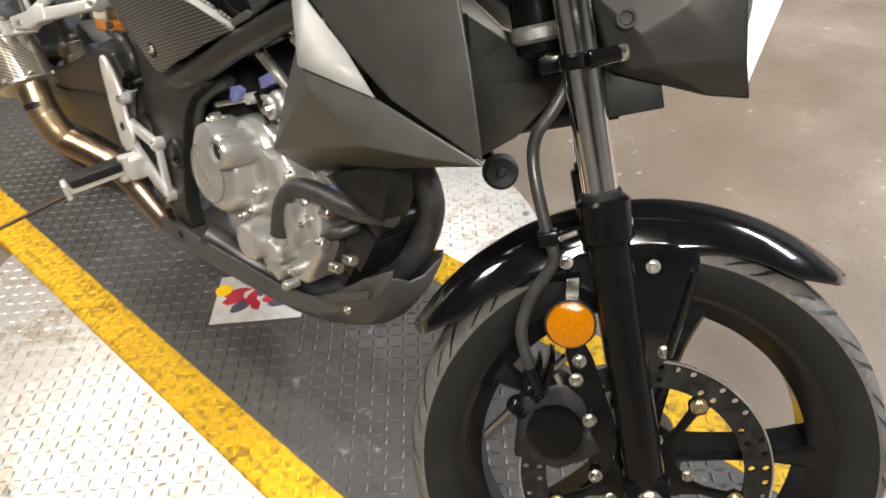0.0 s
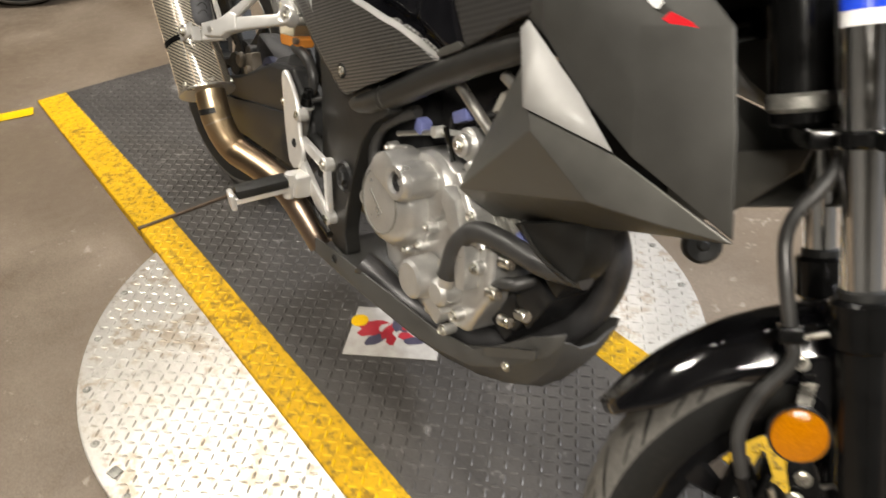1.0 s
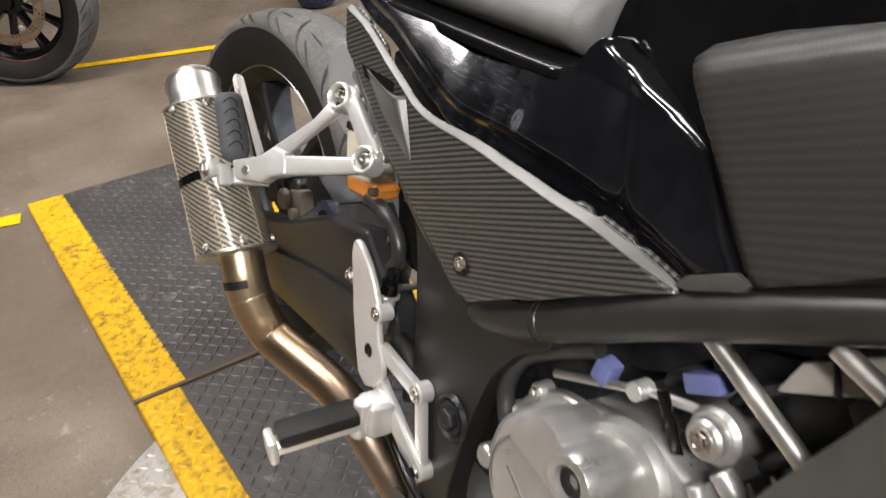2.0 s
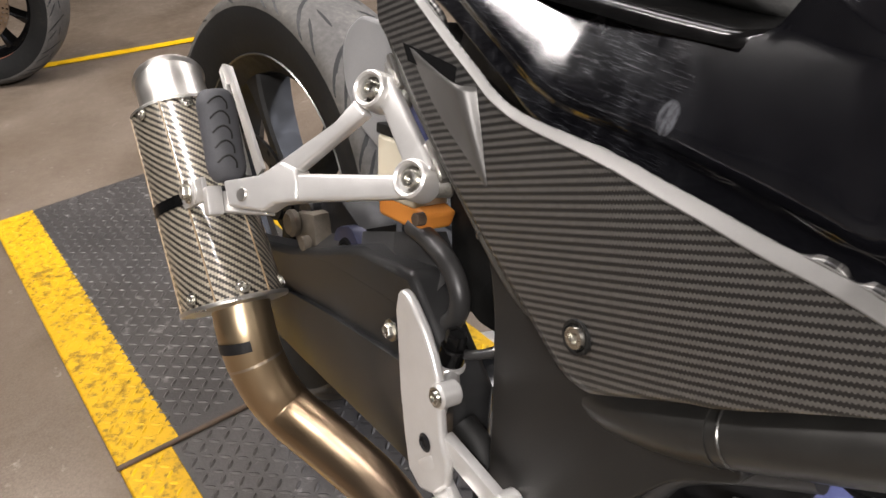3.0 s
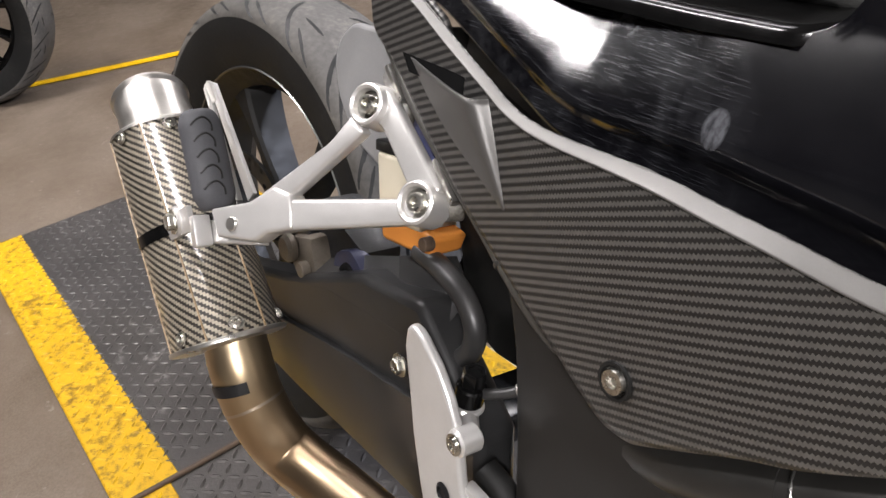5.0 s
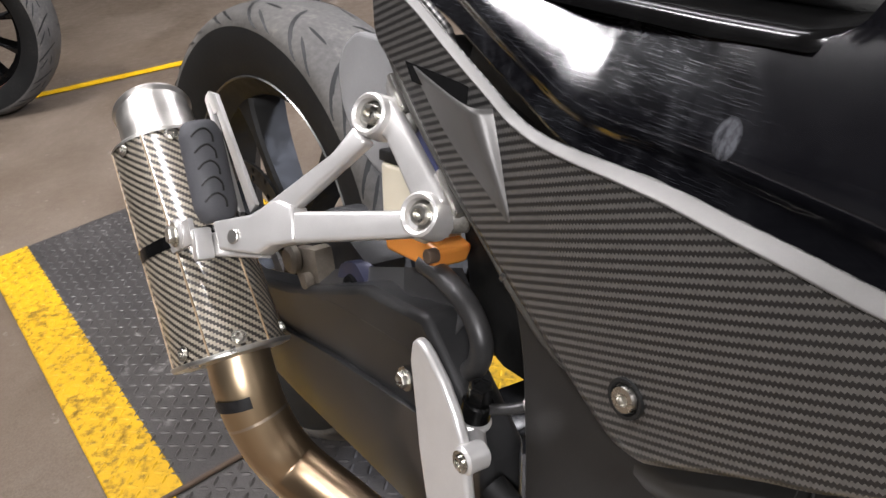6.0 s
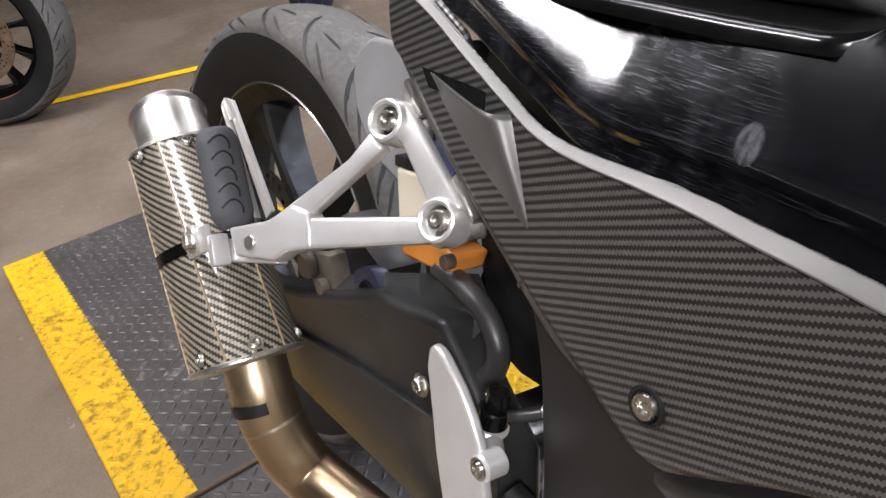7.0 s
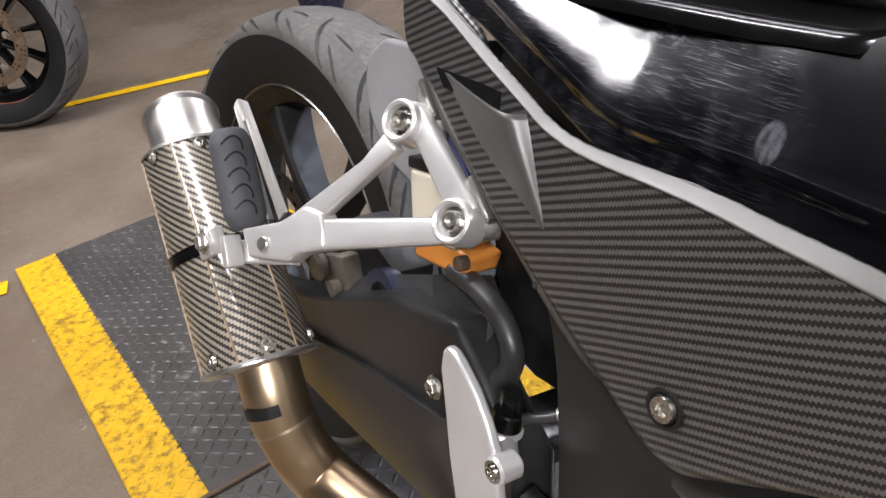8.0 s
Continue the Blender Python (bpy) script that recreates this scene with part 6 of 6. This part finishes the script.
# rear master cylinder, hose and reservoir
mc = part("rear_master_cylinder", join([(rod((0.530, -0.142, 0.395), (0.540, -0.142, 0.452), 0.0095, 22, bev=0.001), Matrix()), (rod((0.541, -0.142, 0.440), (0.566, -0.160, 0.446), 0.0085, 22), Matrix()), (rod((0.5395, -0.1425, 0.449), (0.5405, -0.1425, 0.453), 0.0135, 24), Matrix())]), ALU, bike, "silver rear brake master cylinder")
part("banjo_bolt", join([(rod((0.5407, -0.143, 0.4535), (0.543, -0.143, 0.470), 0.0118, 22), Matrix()), (hexbolt((0.543, -0.143, 0.470), (0.12, 0, 1), 0.0095, 0.014, False), Matrix())]), SATIN_BLACK, mc)
part("brake_line", tube("brake_line", [(0.545, -0.140, 0.462), (0.568, -0.130, 0.474), (0.590, -0.110, 0.490)], 0.0042, 12, 6), HOSE, mc)
part("line_crimp", rod((0.574, -0.126, 0.478), (0.586, -0.114, 0.487), 0.0058, 18, bev=0.001), STEEL, mc)
part("mc_boot", tube("mc_boot", [(0.560, -0.135, 0.40), (0.585, -0.130, 0.385), (0.60, -0.128, 0.34)], 0.012, 14, 6), RUBBER, mc)
res = bevel(part("fluid_reservoir", plate([(0.366, 0.530), (0.356, 0.590), (0.394, 0.596), (0.428, 0.566), (0.434, 0.542)], -0.122, -0.085), MILKY, bike, "milky reservoir with amber brake fluid"), 0.004, 3)
bevel(part("fluid", plate([(0.372, 0.513), (0.366, 0.533), (0.430, 0.546), (0.450, 0.544), (0.444, 0.526), (0.424, 0.521)], -0.1215, -0.086), FLUID, res, "amber brake fluid"), 0.004, 3)
part("reservoir_cap", plate([(0.354, 0.590), (0.353, 0.600), (0.394, 0.606), (0.398, 0.596)], -0.122, -0.09, bev=0.002), PLASTIC, res)
part("reservoir_screw", rod((0.446, -0.120, 0.540), (0.446, -0.130, 0.540), 0.006, 18), RUST, res)
part("reservoir_hose", tube("reservoir_hose", [(0.423, -0.115, 0.522), (0.456, -0.115, 0.520), (0.487, -0.115, 0.511), (0.506, -0.115, 0.491), (0.504, -0.115, 0.468), (0.484, -0.116, 0.446), (0.462, -0.118, 0.430)], 0.0095, 16, 8), HOSE, bike, "bent black rubber hose")
part("hose_spring_clip", rod((0.432, -0.112, 0.521), (0.442, -0.112, 0.517), 0.0098, 18), RUBBER, res)
part("caliper_carrier", join([(moved(box(0.10, 0.05, 0.09, 0.01), pose(0.25, -0.078, 0.435, 0, 15, 0)), Matrix()), (rod((0.20, -0.09, 0.44), (0.20, -0.115, 0.44), 0.02, 20), Matrix())]), DARK_METAL, bike)
part("inner_fender", plate([(0.455, 0.462), (0.50, 0.452), (0.56, 0.458), (0.58, 0.57), (0.50, 0.66), (0.38, 0.70), (0.42, 0.58)], -0.085, 0.085, bev=0.01), PLASTIC, bike)

# ---- things round the lane ----
def sticker():
    b = box(0.190, 0.144, 0.0012)
    card_white = plain("dirty_card", (0.26, 0.24, 0.22), (0.44, 0.42, 0.39), 0.5, scale=30)
    card_red = plain("card_red", (0.22, 0.012, 0.02), (0.34, 0.02, 0.03), 0.5)
    card_dark = plain("card_dark", (0.03, 0.03, 0.05), (0.06, 0.05, 0.08), 0.5)
    ob = part("floor_card", b, card_white, None, basis=pose(0.732, 0.282, 0.0030, 0, 0, 45))
    tagged(ob, "dirty white printed card lying on the dark lane", "printed card")
    rng = random.Random(5)
    for k in range(12):
        m = (card_red, card_red, card_dark, card_white)[k % 4]
        s = 0.020 + 0.018 * rng.random()
        out = [(s * (0.55 + 0.45 * rng.random()) * math.cos(2 * math.pi * q / 9), s * 0.6 * (0.55 + 0.45 * rng.random()) * math.sin(2 * math.pi * q / 9)) for q in range(9)]
        me = plate(out, 0, 0.0004)
        part("print", moved(me, pose(-0.055 + 0.010 * k, 0.022 * math.sin(k * 2.3) - 0.004, 0.0010 + 0.0001 * k, 90, 0, 20 * k)), m, ob)
    part("print", moved(lathe([(0, 0.0018), (0.018, 0.0018), (0.018, 0)], 24), pose(-0.082, 0.028, 0)), YELLOW, ob)
    return ob


sticker()


def other_wheel():
    q = pose(-2.245, 0.257, 0.285, 0, 0, 0) @ Matrix.Rotation(radians(55), 4, "Z")
    ob = wheel_rim(0.222, 0.046, 10, 0.05, 0.022, 0.1, None, "parked_wheel", SATIN_BLACK, None)
    ob.matrix_basis = q
    tagged(ob, "black wheel of another motorcycle parked on the concrete floor", "wheel")
    tyre("tyre", 0.219, 0.320, 0.085, 20, 0.3, None, ob)
    part("rim_stripe", moved(lathe([(0.2225, 0.0475), (0.2255, 0.0475), (0.2255, 0.0485), (0.2225, 0.0485)], 96, True), Y90), plain("orange_rim_tape", (0.24, 0.085, 0.045), (0.34, 0.12, 0.06), 0.5), ob, "orange rim tape")
    part("brake_disc", drilled_disc(0.115, 0.155, 0.005, 54, 3), plain("bronze_disc", (0.16, 0.11, 0.07), (0.26, 0.19, 0.13), 0.45, 0.7), ob, "bronze brake disc", basis=pose(0, -0.070, 0))
    for k in range(5):
        a = radians(72 * k + 10)
        part("disc_bolt", hexbolt((0.10 * math.cos(a), -0.072, 0.10 * math.sin(a)), (0, -1, 0), 0.009, 0.006), BOLT, ob)


other_wheel()
tub = part("round_tub", lathe([(0, 0.0), (0.06, 0.0), (0.085, 0.012), (0.105, 0.05), (0.115, 0.11), (0.118, 0.112), (0.110, 0.11), (0.100, 0.05), (0.08, 0.016), (0, 0.012)], 48), plain("dark_blue_plastic", (0.008, 0.010, 0.025), (0.014, 0.017, 0.04), 0.25), None, basis=pose(-2.47, 1.66, FLOOR_Z))
tagged(tub, "dark blue round plastic tub standing on the floor", "tub")

# ceiling lamps: unseen housings added for the lamps in LAMPS
TUBE = glow("lamp_diffuser", (1.0, 0.96, 0.9), 6.0)
for lx, ly, lz, lsx, lsy, lw, lc in LAMPS:
    fx = part("unseen_ceiling_light", box(lsx + 0.06, lsy + 0.06, 0.05, 0.006), WHITE, None, basis=pose(lx, ly, lz + 0.03))
    tagged(fx, "unseen white rectangular ceiling light with glowing diffuser, added for a lamp", "ceiling light", group="ceiling lights")
    part("diffuser", box(lsx, lsy, 0.006), TUBE, fx, basis=pose(0, 0, -0.029))
    part("hanger", rod((0, 0, 0.02), (0, 0, 3.57 - lz), 0.006, 10), SATIN_BLACK, fx)
